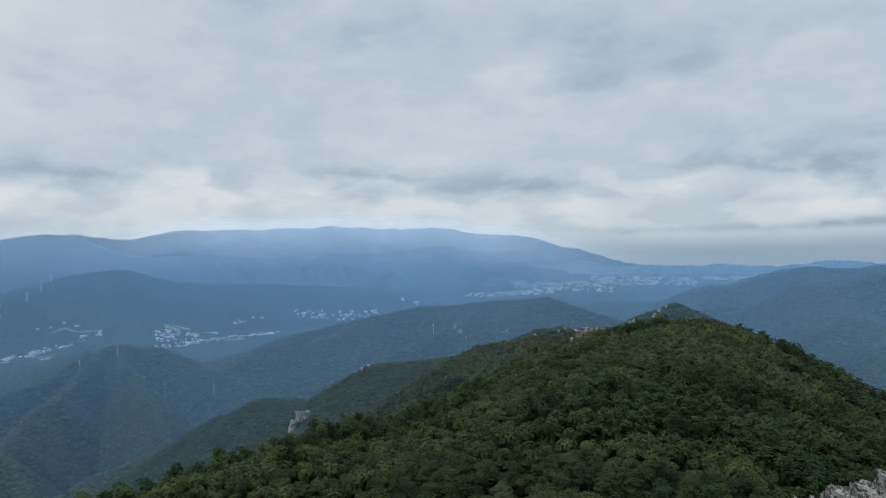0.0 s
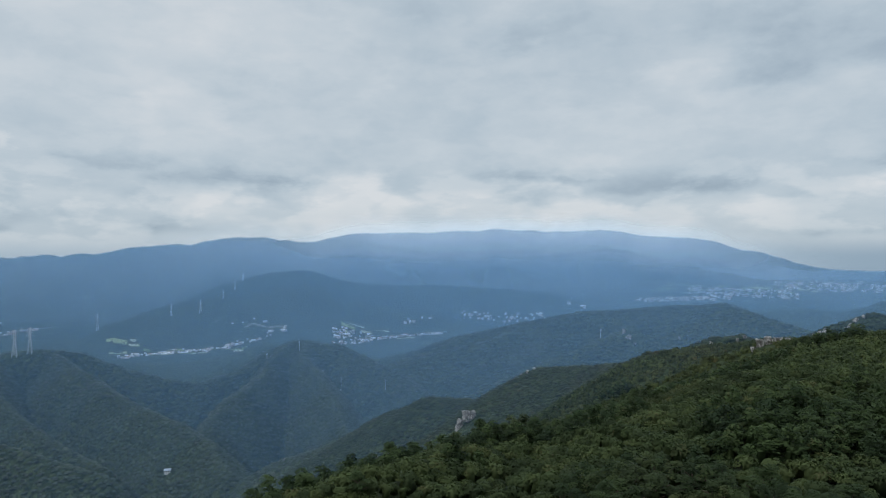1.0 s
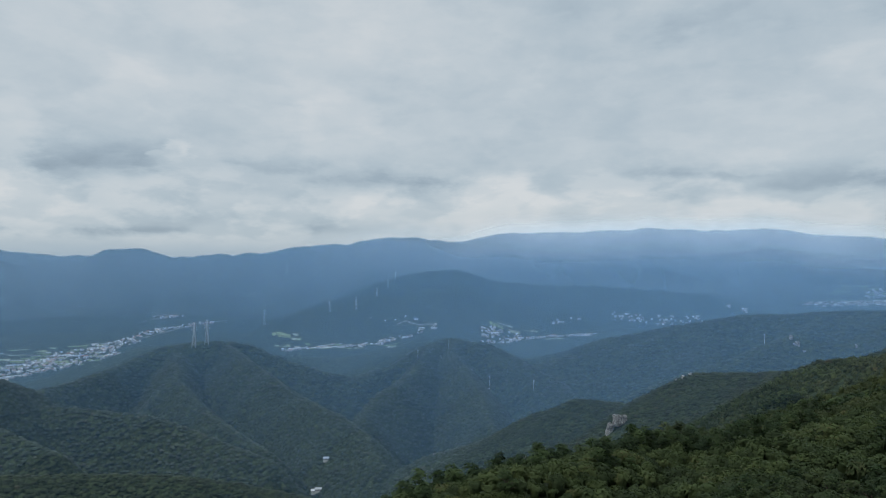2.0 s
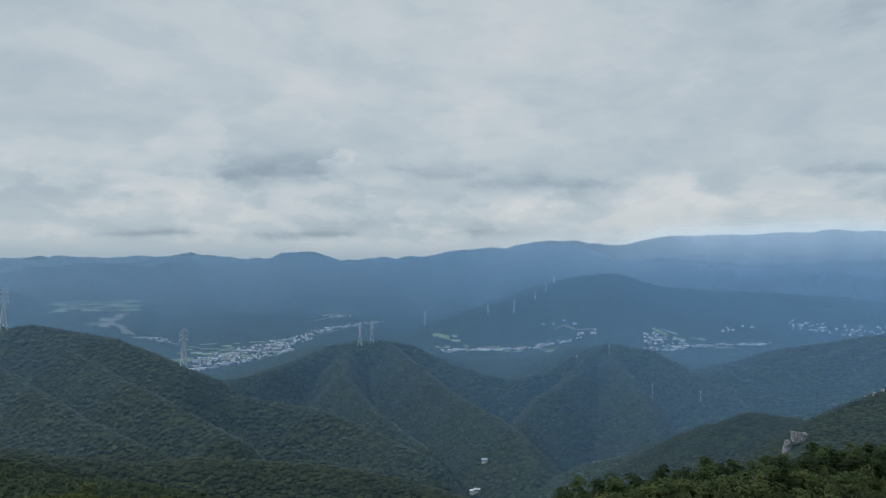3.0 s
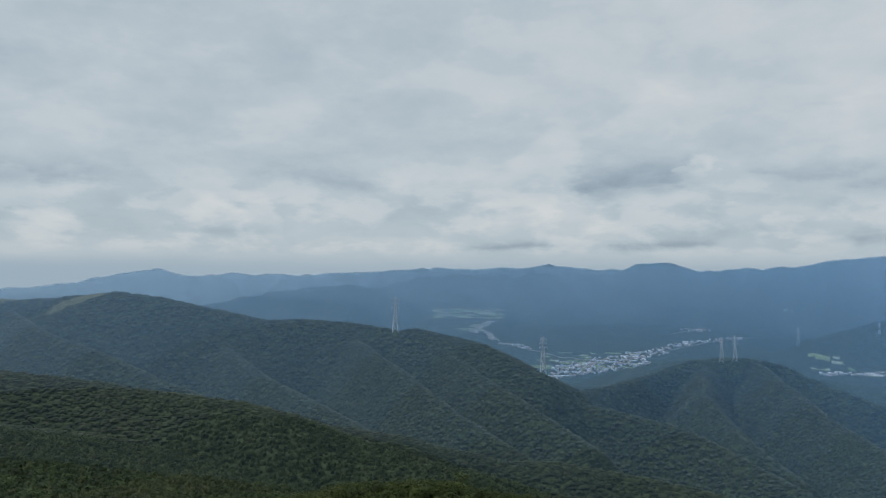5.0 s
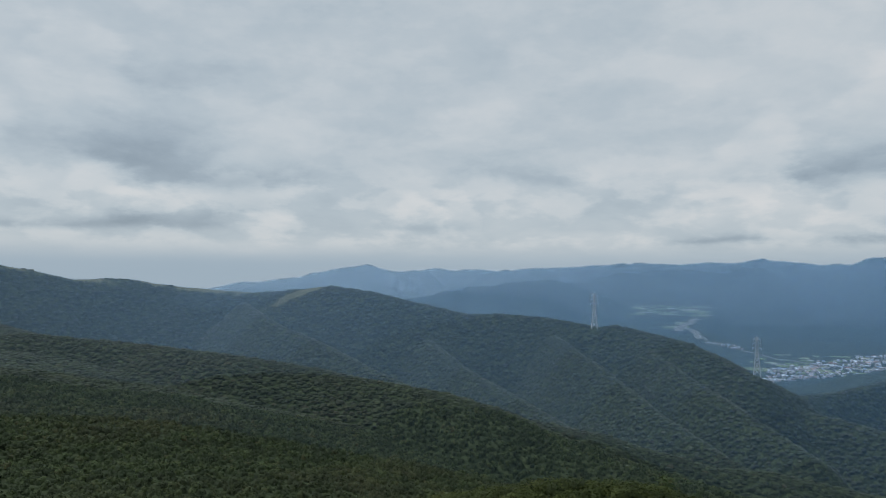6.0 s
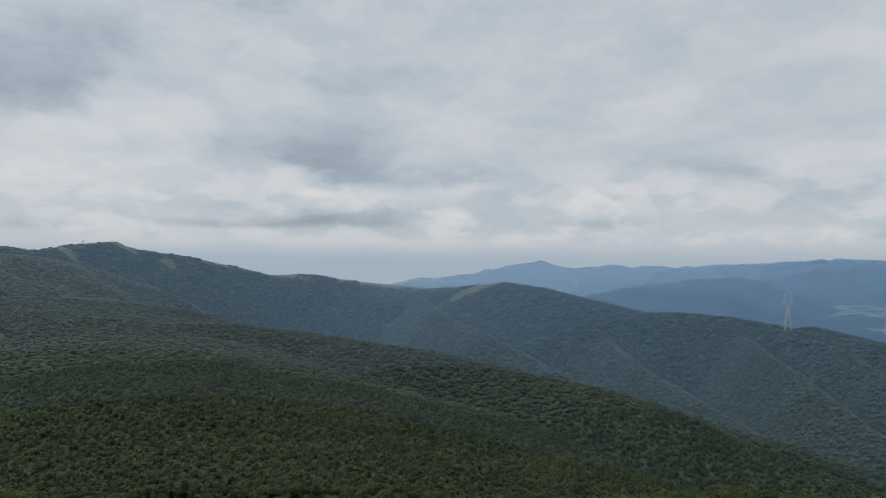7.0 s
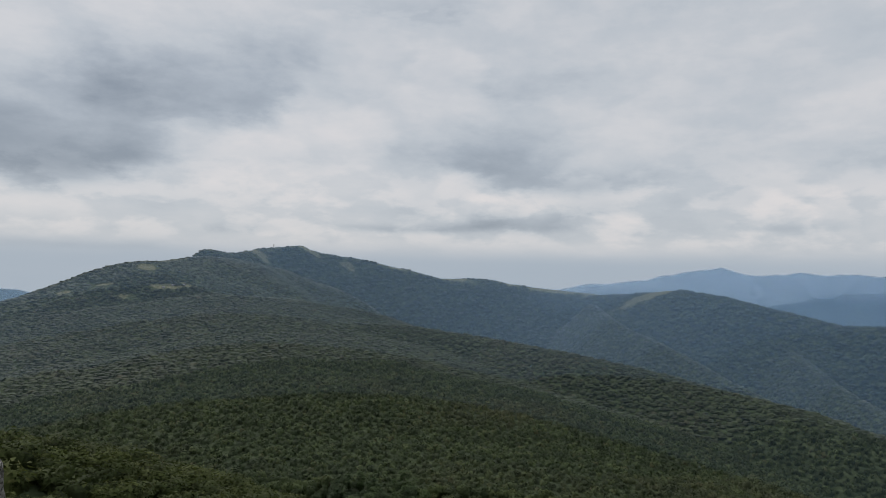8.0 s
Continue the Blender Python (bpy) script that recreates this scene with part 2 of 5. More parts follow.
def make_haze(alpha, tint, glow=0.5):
    """Stand-in for haze: a mostly clear sheet whose tint is mixed in, in drifting wisps."""
    m, n = material("tinted haze sheet")
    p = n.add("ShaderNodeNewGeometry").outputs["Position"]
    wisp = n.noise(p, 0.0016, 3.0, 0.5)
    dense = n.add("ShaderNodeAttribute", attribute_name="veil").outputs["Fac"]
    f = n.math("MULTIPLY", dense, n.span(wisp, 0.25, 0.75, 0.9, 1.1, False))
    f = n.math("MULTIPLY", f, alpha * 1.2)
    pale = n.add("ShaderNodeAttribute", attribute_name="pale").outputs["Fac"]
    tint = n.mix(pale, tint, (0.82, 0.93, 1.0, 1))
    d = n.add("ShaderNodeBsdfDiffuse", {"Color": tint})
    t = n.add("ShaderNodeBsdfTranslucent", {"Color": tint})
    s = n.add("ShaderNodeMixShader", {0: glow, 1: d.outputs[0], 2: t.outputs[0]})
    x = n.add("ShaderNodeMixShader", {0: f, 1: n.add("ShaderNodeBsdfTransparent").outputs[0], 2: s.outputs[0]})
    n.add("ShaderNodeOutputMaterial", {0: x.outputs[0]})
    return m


# ---------------------------------------------------------------- the land
def spot(az_, d):
    """Plan position at an azimuth (degrees, counted left from the first view) and a distance from the summit."""
    return -d * np.sin(np.radians(az_)), d * np.cos(np.radians(az_))


RIDGES = []


def ridge(line, slope, width=10.0, trees=0.0, bend=2500.0):
    """A crest line of (azimuth, distance, height), the fall of its flanks, how round its top is, and how fast the flanks steepen."""
    a = np.array(line, float)
    x, y = spot(a[:, 0], a[:, 1])
    RIDGES.append((np.stack([x, y, a[:, 2] - trees], 1), slope, width, bend))


# near hill
ridge([(-33.3, 150, 313.0), (-30.8, 220, 306.0), (-28.1, 280, 306.5), (-25.3, 330, 313.5), (-22.4, 365, 324.5), (-19.3, 390, 332.5), (-15.7, 410, 329.5), (-11.1, 430, 325.5), (-7.6, 450, 319.5), (-4.1, 480, 312.5)], 0.38, 18, 7.5, 500)
# near spur
ridge([(22.5, 150, 315.4), (16.7, 180, 312.1), (10.0, 230, 305.8), (3.9, 300, 297.7), (-0.6, 360, 295.8), (-4.1, 420, 299.4), (-6.3, 455, 311.7)], 0.45, 14, 6, 500)
# slab spur
ridge([(-1.4, 560, 290.8), (1.5, 620, 279.5), (5.4, 690, 267.7), (6.9, 700, 252.9), (10.4, 720, 231.6), (14.0, 760, 227.3), (16.9, 790, 208.5), (19.9, 830, 176.6), (24.6, 880, 140.6), (29.0, 930, 96.0), (33.4, 960, 55.9)], 0.6, 12, 4)
# twin hill
ridge([(53.5, 1350, 166.7), (51.0, 1450, 165.8), (47.9, 1550, 176.8), (44.8, 1600, 203.0), (41.8, 1620, 210.4), (39.6, 1630, 202.8), (36.5, 1600, 164.6), (34.3, 1560, 147.4), (31.8, 1550, 133.6), (28.9, 1600, 147.5), (26.0, 1680, 182.4), (24.1, 1700, 200.0), (21.0, 1680, 189.2), (18.4, 1640, 164.2), (16.0, 1580, 130.0), (14.3, 1500, 105.6)], 1.2, 12, 5, 900)
# twin back
ridge([(52.7, 2150, 69.6), (49.7, 2100, 115.2), (46.6, 2050, 152.3), (43.1, 2000, 167.2)], 0.4, 30, 0)
# mid back
ridge([(36.9, 2200, 100.9), (32.6, 2150, 96.5), (28.9, 2050, 130.2), (26.0, 2000, 166.1)], 0.4, 30, 0)
# twin spur
ridge([(40.9, 1600, 202.2), (38.5, 1380, 181.5), (36.1, 1220, 160.4), (33.0, 1080, 152.6), (30.4, 980, 137.9), (29.1, 900, 119.3)], 1.1, 7, 5, 900)
# hill spur
ridge([(24.8, 1680, 195.8), (26.9, 1450, 165.5), (29.1, 1270, 143.2), (31.5, 1130, 124.7), (33.0, 1030, 113.6)], 1.1, 7, 5, 900)
# tower ridge
ridge([(124.2, 1200, 384.9), (122.2, 1250, 379.9), (119.8, 1350, 392.4), (117.1, 1400, 401.7), (115.4, 1420, 387.9), (112.7, 1440, 379.9), (108.7, 1450, 358.7), (106.2, 1460, 342.8), (102.8, 1480, 344.6), (99.3, 1500, 330), (95.8, 1500, 320.3), (92.2, 1480, 320.5), (88.3, 1450, 333.7), (85.2, 1420, 324), (81.3, 1370, 301.5), (78, 1330, 286), (74.4, 1310, 289.1), (71.5, 1290, 284), (68.6, 1260, 275.6), (67.6, 1250, 271.5), (66.3, 1240, 276.9), (63.6, 1200, 267.2), (61, 1150, 259.1), (58.9, 1100, 247.1), (56.5, 1060, 230.2), (53.5, 1150, 192.9)], 1.2, 18, 1.5, 900)
# tower spur a
ridge([(81.5, 1340, 254.1), (77.6, 1150, 219.1), (73.6, 1000, 197.2), (70.1, 900, 183.2), (65.7, 820, 174.3), (61.9, 760, 174.2)], 1.1, 7, 5, 900)
# tower spur b
ridge([(71.5, 1275, 264.7), (67.9, 1080, 234.8), (64.5, 960, 211.4), (61.9, 890, 192.2), (58.1, 830, 170.7), (54.8, 790, 156.2)], 1.1, 7, 5, 900)
# tower spur c
ridge([(65.3, 1245, 259.3), (61.9, 1080, 233.4), (58.5, 980, 210.6), (54.8, 900, 189.8), (52.1, 850, 174.9)], 1.1, 7, 5, 900)
# dome
ridge([(139.7, 820, 304.1), (137.2, 840, 314.2), (133.9, 870, 331.3), (131.1, 900, 346.0), (128.4, 940, 366.0), (126.6, 980, 367.0), (124.5, 1040, 373.8), (122.7, 1080, 371.3), (119.8, 1120, 360.5)], 0.3, 40, 4, 1500)
# dome spur
ridge([(126.6, 900, 345.0), (120.5, 800, 321.3), (115.0, 740, 309.9), (108.9, 690, 309.0), (103.1, 650, 303.4), (96.6, 610, 297.5), (90.2, 580, 288.5), (84.3, 550, 280.2), (80.6, 530, 276.9), (77.1, 510, 271.3), (70.7, 480, 255.1), (65.5, 450, 247.4), (61.1, 430, 244.5)], 0.42, 22, 4, 1200)
# low spur
ridge([(76.7, 560, 258.8), (71.4, 570, 247.2), (67.9, 580, 240.0), (62.9, 590, 225.6), (58.9, 590, 216.9), (55.2, 600, 216.5), (50.9, 610, 209.9), (45.7, 600, 204.9), (40.8, 590, 196.8), (36.0, 570, 188.1)], 0.5, 14, 4)
# close spur
ridge([(138.9, 85, 344.9), (137.0, 88, 343.1), (133.6, 92, 340.9), (130.0, 96, 337.3), (126.2, 98, 333.2), (121.3, 100, 329.0)], 0.45, 4, 2.5)
# close knob
ridge([(77.9, 125, 322.2), (74.4, 125, 325.6), (69.6, 125, 327.5), (64.4, 122, 328.2), (59.7, 120, 327.2), (56.4, 118, 325.8)], 0.4, 5, 4)
# quarry ridge
ridge([(19.4, 1900, 111.3), (15.4, 1800, 154.7), (11.6, 1700, 199.8), (8.1, 1640, 227.6), (3.8, 1560, 254.0), (2.0, 1580, 262.8), (-0.7, 1580, 266.6), (-3.8, 1560, 276.4), (-6.0, 1540, 279.2), (-7.9, 1520, 286.9), (-9.4, 1500, 275.0), (-11.1, 1480, 259.2), (-14.1, 1450, 237.4)], 0.9, 14, 0, 900)
# crag hill
ridge([(-13.2, 800, 290.5), (-14.9, 790, 302.1), (-16.3, 780, 309.9), (-17.6, 770, 318.0), (-19.1, 770, 309.6), (-20.9, 780, 299.1)], 0.7, 6, 3)
# dark mountain
ridge([(-15.7, 2000, 244.8), (-17.8, 1950, 275.1), (-20.2, 1900, 297.9), (-21.3, 1880, 294.4), (-23.2, 1850, 315.1), (-25.1, 1820, 332.1), (-26.9, 1800, 339.4), (-28.9, 1780, 334.2), (-31.2, 1750, 341.1), (-35.3, 1700, 355.5), (-39.5, 1650, 339.0)], 0.9, 12, 0, 1200)
# dark foot
ridge([(-26.8, 1700, 306.6), (-28.9, 1500, 252.2), (-30.2, 1350, 218.8), (-32.1, 1200, 197.2)], 0.45, 40, 0)
# low ridge
ridge([(-9.0, 2300, 221.0), (-12.8, 2300, 234.4), (-15.7, 2250, 233.8), (-19.0, 2200, 269.0)], 0.4, 25, 0)
# middle mountain
ridge([(36.9, 3000, 154.3), (32.5, 3150, 222.8), (29.5, 3250, 293.7), (26.8, 3300, 331.1), (23.7, 3300, 346.6), (20.5, 3300, 291.6), (17.3, 3350, 276.6), (12.4, 3400, 266.6), (7.2, 3450, 254.0), (3.7, 3500, 240.7), (-0.7, 3550, 213.0), (-3.8, 3600, 180.8)], 0.5, 60, 0)
# cloud mountain
ridge([(29.9, 4300, 521.4), (26.4, 4300, 531.4), (23.3, 4300, 511.1), (20.2, 4300, 546.3), (16.5, 4300, 551.1), (11.5, 4300, 566.1), (6.3, 4300, 570.1), (1.0, 4300, 552.5), (-4.3, 4300, 516.6), (-7.8, 4300, 479.0), (-10.4, 4300, 423.1), (-12.9, 4300, 351.8), (-15.0, 4280, 326.0), (-17.8, 4300, 318.0), (-21.0, 4330, 329.0), (-24.5, 4350, 316.0), (-28.0, 4380, 330.0), (-34.0, 4400, 325.0)], 0.6, 40, 0)
# north range
ridge([(95.0, 4300, 292.6), (90.6, 4300, 328.4), (87.5, 4250, 373.6), (85.3, 4250, 401.5), (83.1, 4250, 367.1), (80.0, 4250, 392.2), (78.3, 4250, 367.3), (76.6, 4250, 381.5), (74.4, 4250, 357.3), (71.9, 4250, 384.7), (68.6, 4250, 405.5), (65.1, 4250, 419.5), (60.4, 4200, 403.2), (58.7, 4200, 410.7), (56.2, 4200, 447.5), (53.7, 4200, 411.3), (51.9, 4200, 393.2), (49.5, 4200, 446.3), (47.1, 4200, 454.4), (44.5, 4200, 413.8), (41.8, 4250, 432.2), (38.7, 4250, 443.4), (36.1, 4250, 470.5), (31.8, 4250, 493.9), (29.7, 4300, 521.3), (26.4, 4300, 526.9)], 0.6, 20, 0)
# front range
ridge([(82.2, 3500, 226.4), (77.8, 3550, 287.9), (74.8, 3600, 308.5), (70.7, 3700, 325.0), (67.5, 3700, 262.0), (65.0, 3650, 205.0)], 0.45, 30, 0)
# far hills
ridge([(74.4, 4700, 376.0), (71.0, 4700, 385.4), (64.3, 4700, 411.6), (54.5, 4700, 441.7), (51.1, 4700, 426.6), (43.1, 4700, 399.2)], 0.6, 20, 0)
# west hill
ridge([(139.2, 3500, 290.2), (137.3, 3500, 252.5), (136.5, 3500, 245.8), (135.3, 3500, 220.4), (133.5, 3500, 175.2)], 0.4, 30, 0)
# knoll of white crags
ridge([(-5.2, 560, 301.0), (-7.4, 560, 310.0), (-9.0, 560, 312.0), (-10.6, 575, 306.0)], 0.65, 6, 3)
# saddle between the summit and the near hill
ridge([(-8.0, 120, 317.0), (-11.0, 200, 318.0), (-15.0, 300, 324.0), (-19.0, 390, 331.0)], 0.12, 20, 4, 420)
# long wooded face of the dome
ridge([(108.0, 250, 276.0), (112.0, 350, 283.0), (116.0, 480, 296.0), (119.0, 620, 308.0), (123.0, 800, 331.0)], 0.06, 40, 4, 2600)
# tower spur d
ridge([(95.1, 1420, 306.3), (90.9, 1200, 269.4), (85.7, 1040, 233.6), (80.4, 930, 211.5), (75.1, 850, 192.9)], 1.1, 7, 5, 900)
# saddle spur
ridge([(59.1, 1110, 221.4), (53.2, 1080, 187.4), (49.9, 1050, 182.1), (46.5, 1010, 177.2), (43.1, 960, 161.7), (40.4, 910, 150.7), (37.8, 870, 141.2)], 1.1, 7, 5, 900)
# twin spur left
ridge([(44.0, 1600, 194.1), (44.8, 1350, 171.0), (43.1, 1200, 155.0), (40.5, 1080, 137.9), (37.8, 980, 124.7)], 1.1, 7, 5, 900)
# hill spur right
ridge([(23.7, 1680, 191.6), (22.9, 1400, 159.8), (21.5, 1230, 135.5), (20.5, 1100, 116.1)], 1.1, 7, 5, 900)


def spurs(k, step, reach, fall, drift, seed):
    """Side ribs that run down from a crest line towards the summit side, with gullies between them."""
    rng = np.random.default_rng(seed)
    pts = RIDGES[k][0]
    run = np.concatenate([[0], np.cumsum(np.hypot(*np.diff(pts[:, :2], axis=0).T))])
    s = step * 0.5
    while s < run[-1]:
        p = np.array([np.interp(s, run, pts[:, c]) for c in range(3)])
        q = np.array([np.interp(min(s + 5, run[-1]), run, pts[:, c]) for c in range(3)])
        along = (q - p)[:2] / max(1e-6, np.hypot(*(q - p)[:2]))
        out = np.array([-along[1], along[0]])
        out = out if out @ p[:2] < 0 else -out
        out = out + along * (drift + rng.uniform(-0.35, 0.35))
        out /= np.hypot(*out)
        line = [p - [0, 0, 3]]
        for m in range(4):
            out = out + rng.normal(0, 0.25, 2)
            out /= np.hypot(*out)
            line.append(line[-1] + np.array([*(out * reach / 4), -fall * reach / 4 * rng.uniform(0.7, 1.3)]))
        RIDGES.append((np.array(line), 1.0, 5.0, 900.0) if np.hypot(*p[:2]) < 2500 else (np.array(line) - [0, 0, 15], 0.55, 35.0, 2500.0))
        s += step * rng.uniform(0.7, 1.35)


# which crests carry ribs: step, reach, fall, drift along the crest
RIBBED = {17: (200, 460, 0.33, -0.6), 19: (200, 480, 0.36, -0.5), 22: (260, 220, 0.42, 0), 24: (300, 560, 0.38, 0), 2: (150, 200, 0.5, 0.3), 25: (260, 360, 0.3, 0), 5: (160, 260, 0.3, 0), 4: (160, 260, 0.3, 0), 14: (130, 160, 0.45, 0.4)}
NAMED = len(RIDGES)
for k in range(NAMED):
    if k in RIBBED:
        spurs(k, *RIBBED[k], 200 + k)


def fbm(x, y, size, octaves=5, seed=0.0):
    """Value noise in numpy, about -1 to 1."""
    total, amp, norm = np.zeros_like(x), 1.0, 0.0
    for o in range(octaves):
        u, v = x / size + 17.3 * o + seed, y / size - 9.1 * o + 2.7 * seed
        iu, iv = np.floor(u), np.floor(v)
        fu, fv = u - iu, v - iv
        fu, fv = fu * fu * (3 - 2 * fu), fv * fv * (3 - 2 * fv)

        def h(a, b):
            k = np.sin(a * 127.1 + b * 311.7 + seed * 13.7) * 43758.5453
            return (k - np.floor(k)) * 2 - 1
        total += amp * ((h(iu, iv) * (1 - fu) + h(iu + 1, iv) * fu) * (1 - fv) + (h(iu, iv + 1) * (1 - fu) + h(iu + 1, iv + 1) * fu) * fv)
        norm += amp
        amp, size = amp * 0.5, size * 0.5
    return total / norm


def floor_height(x, y):
    d = np.hypot(x, y)
    a = np.degrees(np.arctan2(-x, y))
    rise = np.interp(a, [-60, -25, 0, 20, 31, 50, 70, 90, 95, 100, 140], [240, 215, 178, 150, 125, 165, 170, 235, 225, 140, 110])
    return 42 - 22 * np.clip((d - 1500) / 900, 0, 1) + rise * np.clip((d - 2400) / 1400, 0, 1.15)


def land(x, y):
    """Height of the ground."""
    x, y = np.asarray(x, float), np.asarray(y, float)
    d = np.hypot(x, y)
    wx, wy = x + 0.012 * d * fbm(x, y, 160, 3, 3.0), y + 0.012 * d * fbm(x, y, 160, 3, 5.0)
    z = floor_height(x, y)
    z = np.maximum(z, EYE - 1.7 - 0.5 * (np.sqrt(d * d + 196) - 14) + 0.12 * fbm(x, y, 3.0, 4, 6.0))
    crest = np.full(x.shape, 1e9)
    for pts, slope, width, bend in RIDGES:
        best = np.full(x.shape, -1e9)
        for a, b in zip(pts[:-1], pts[1:]):
            ab = b - a
            t = np.clip(((wx - a[0]) * ab[0] + (wy - a[1]) * ab[1]) / (ab[0] ** 2 + ab[1] ** 2), 0, 1)
            far = np.hypot(wx - a[0] - t * ab[0], wy - a[1] - t * ab[1])
            crest = np.minimum(crest, far)
            best = np.maximum(best, a[2] + t * ab[2] - slope * (np.sqrt(far * far + width * width) - width) - far * far / bend)
        k = 3.0 + np.where(d > 2400, 0.012, 0.005) * d
        gap = np.clip(0.5 + 0.5 * (best - z) / k, 0, 1)
        z = z * (1 - gap) + best * gap + k * gap * (1 - gap) * 0.35
    gully = np.clip((d - 250) / 900, 0, 1) * 34 * np.clip((z - floor_height(x, y)) / 80, 0, 1) * np.clip((crest - 12) / 120, 0, 1)
    # the long face of the dome is even, without gullies
    a = np.degrees(np.arctan2(-x, y))
    even = np.clip((a - 76) / 12, 0, 1) * np.clip((1050 - d) / 150, 0, 1)
    gully = gully * (1 - 0.85 * even)
    vein = np.abs(fbm(x, y, 260, 2, 1.0)) + 0.5 * np.abs(fbm(x, y, 110, 2, 4.0))
    z = z - gully * (1.0 - np.clip(vein * 1.7, 0, 1)) + 0.008 * np.clip(d - 20, 0, 700) * fbm(x, y, 70, 4, 2.0) * np.clip((crest - 5) / 60, 0.25, 1)
    z = z + 13 * np.clip((d - 2900) / 600, 0, 1) * fbm(x, y, 210, 4, 8.0) * np.clip((z - floor_height(x, y)) / 60, 0, 1)
    # the near hill drops off steeply behind its eastern shoulder
    z = z - 11.5 * np.clip((-a - 20) / 10, 0, 1) * np.clip((d - 290) / 90, 0, 1) * np.clip((1000 - d) / 300, 0, 1)
    # the terraced fields and the plain of the valley town
    for a0, a1, d0, d1, z0, fall in ((58.6, 65.2, 3080, 3830, 124, 0.118), (-25.0, -1.5, 3480, 4080, 182, 0.17)):
        m = np.clip(np.minimum(a - a0, a1 - a) / 0.8 + 0.5, 0, 1) * np.clip(np.minimum(d - d0, d1 - d) / 60 + 0.5, 0, 1)
        z = z * (1 - m) + (z0 + fall * (d - d0) + 1.5 * fbm(x, y, 90, 2, 9.0)) * m
    return z


AZ = np.concatenate([np.arange(-36, 142, 0.3), np.arange(142, 324, 2.6)])
DIST = np.concatenate([np.linspace(0.35, 5.6, 16), np.geomspace(6, 300, 84), np.geomspace(306, 1900, 180), np.geomspace(1930, 4960, 70)])


def build_land():
    a, d = np.meshgrid(AZ, DIST, indexing="ij")
    x, y = spot(a, d)
    z = land(x, y)
    n, k = a.shape
    HEIGHT[:] = z
    SIGHT[:] = np.maximum.accumulate((z - EYE) / d, axis=1)
    co = np.stack([x, y, z], -1).reshape(-1, 3)
    i, j = np.meshgrid(np.arange(n), np.arange(k - 1), indexing="ij")
    i2 = (i + 1) % n
    co = np.concatenate([co, [[0, 0, float(land(np.zeros(1), np.zeros(1))[0])]]])
    quads = np.stack([i * k + j, i * k + j + 1, i2 * k + j + 1, i2 * k + j], -1).reshape(-1, 4)
    me = bpy.data.meshes.new("ground")
    me.from_pydata(co.tolist(), [], quads[:, ::-1].tolist() + [((q + 1) % n * k, q * k, n * k) for q in range(n)])
    me.polygons.foreach_set("use_smooth", np.ones(len(me.polygons), bool))
    me.attributes.new("meadow", "FLOAT", "POINT").data.foreach_set("value", meadow(co[:, 0], co[:, 1]))
    me.materials.append(GROUND)
    tagged(new("ground", me), "wooded mountain slopes falling to a valley floor", "terrain", kind="structure")


# bald grassy patches along the crests: azimuth, distance, half width in degrees, half depth in metres
MEADOWS = [(90.0, 1457, 3.4, 12), (94.0, 1497, 2.6, 13), (97.5, 1503, 2.4, 12), (101.0, 1495, 1.6, 12), (105.5, 1464, 2.6, 13), (110.0, 1448, 1.8, 12), (113.6, 1416, 0.8, 12), (117.5, 1402, 2.2, 14),
           (120.6, 1322, 1.4, 15), (126.8, 848, 1.3, 7), (125.4, 858, 0.9, 6), (128.1, 900, 0.8, 16), (131, 855, 1.0, 6), (133.5, 850, 0.6, 7), (129.6, 828, 0.7, 5)]


def meadow(x, y):
    a, d = np.degrees(np.arctan2(-x, y)), np.hypot(x, y)
    m = np.exp(-(d / 28.0) ** 2)
    for az0, d0, ra, rd in MEADOWS:
        m = np.maximum(m, np.exp(-((a - az0) / ra) ** 2 - ((d - d0) / rd) ** 2))
    return m


SIGHT, HEIGHT = np.zeros((len(AZ), len(DIST))), np.zeros((len(AZ), len(DIST)))
build_land()

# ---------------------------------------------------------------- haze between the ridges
# distance and opacity of the tinted sheets that imitate aerial haze
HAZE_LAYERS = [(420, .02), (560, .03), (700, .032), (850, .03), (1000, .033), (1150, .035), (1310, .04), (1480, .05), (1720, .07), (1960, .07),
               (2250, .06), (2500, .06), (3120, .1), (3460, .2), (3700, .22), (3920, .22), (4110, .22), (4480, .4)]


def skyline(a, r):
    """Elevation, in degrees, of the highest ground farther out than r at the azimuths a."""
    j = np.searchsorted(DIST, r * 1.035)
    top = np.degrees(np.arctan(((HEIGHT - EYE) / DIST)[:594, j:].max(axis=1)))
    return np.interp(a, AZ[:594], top)


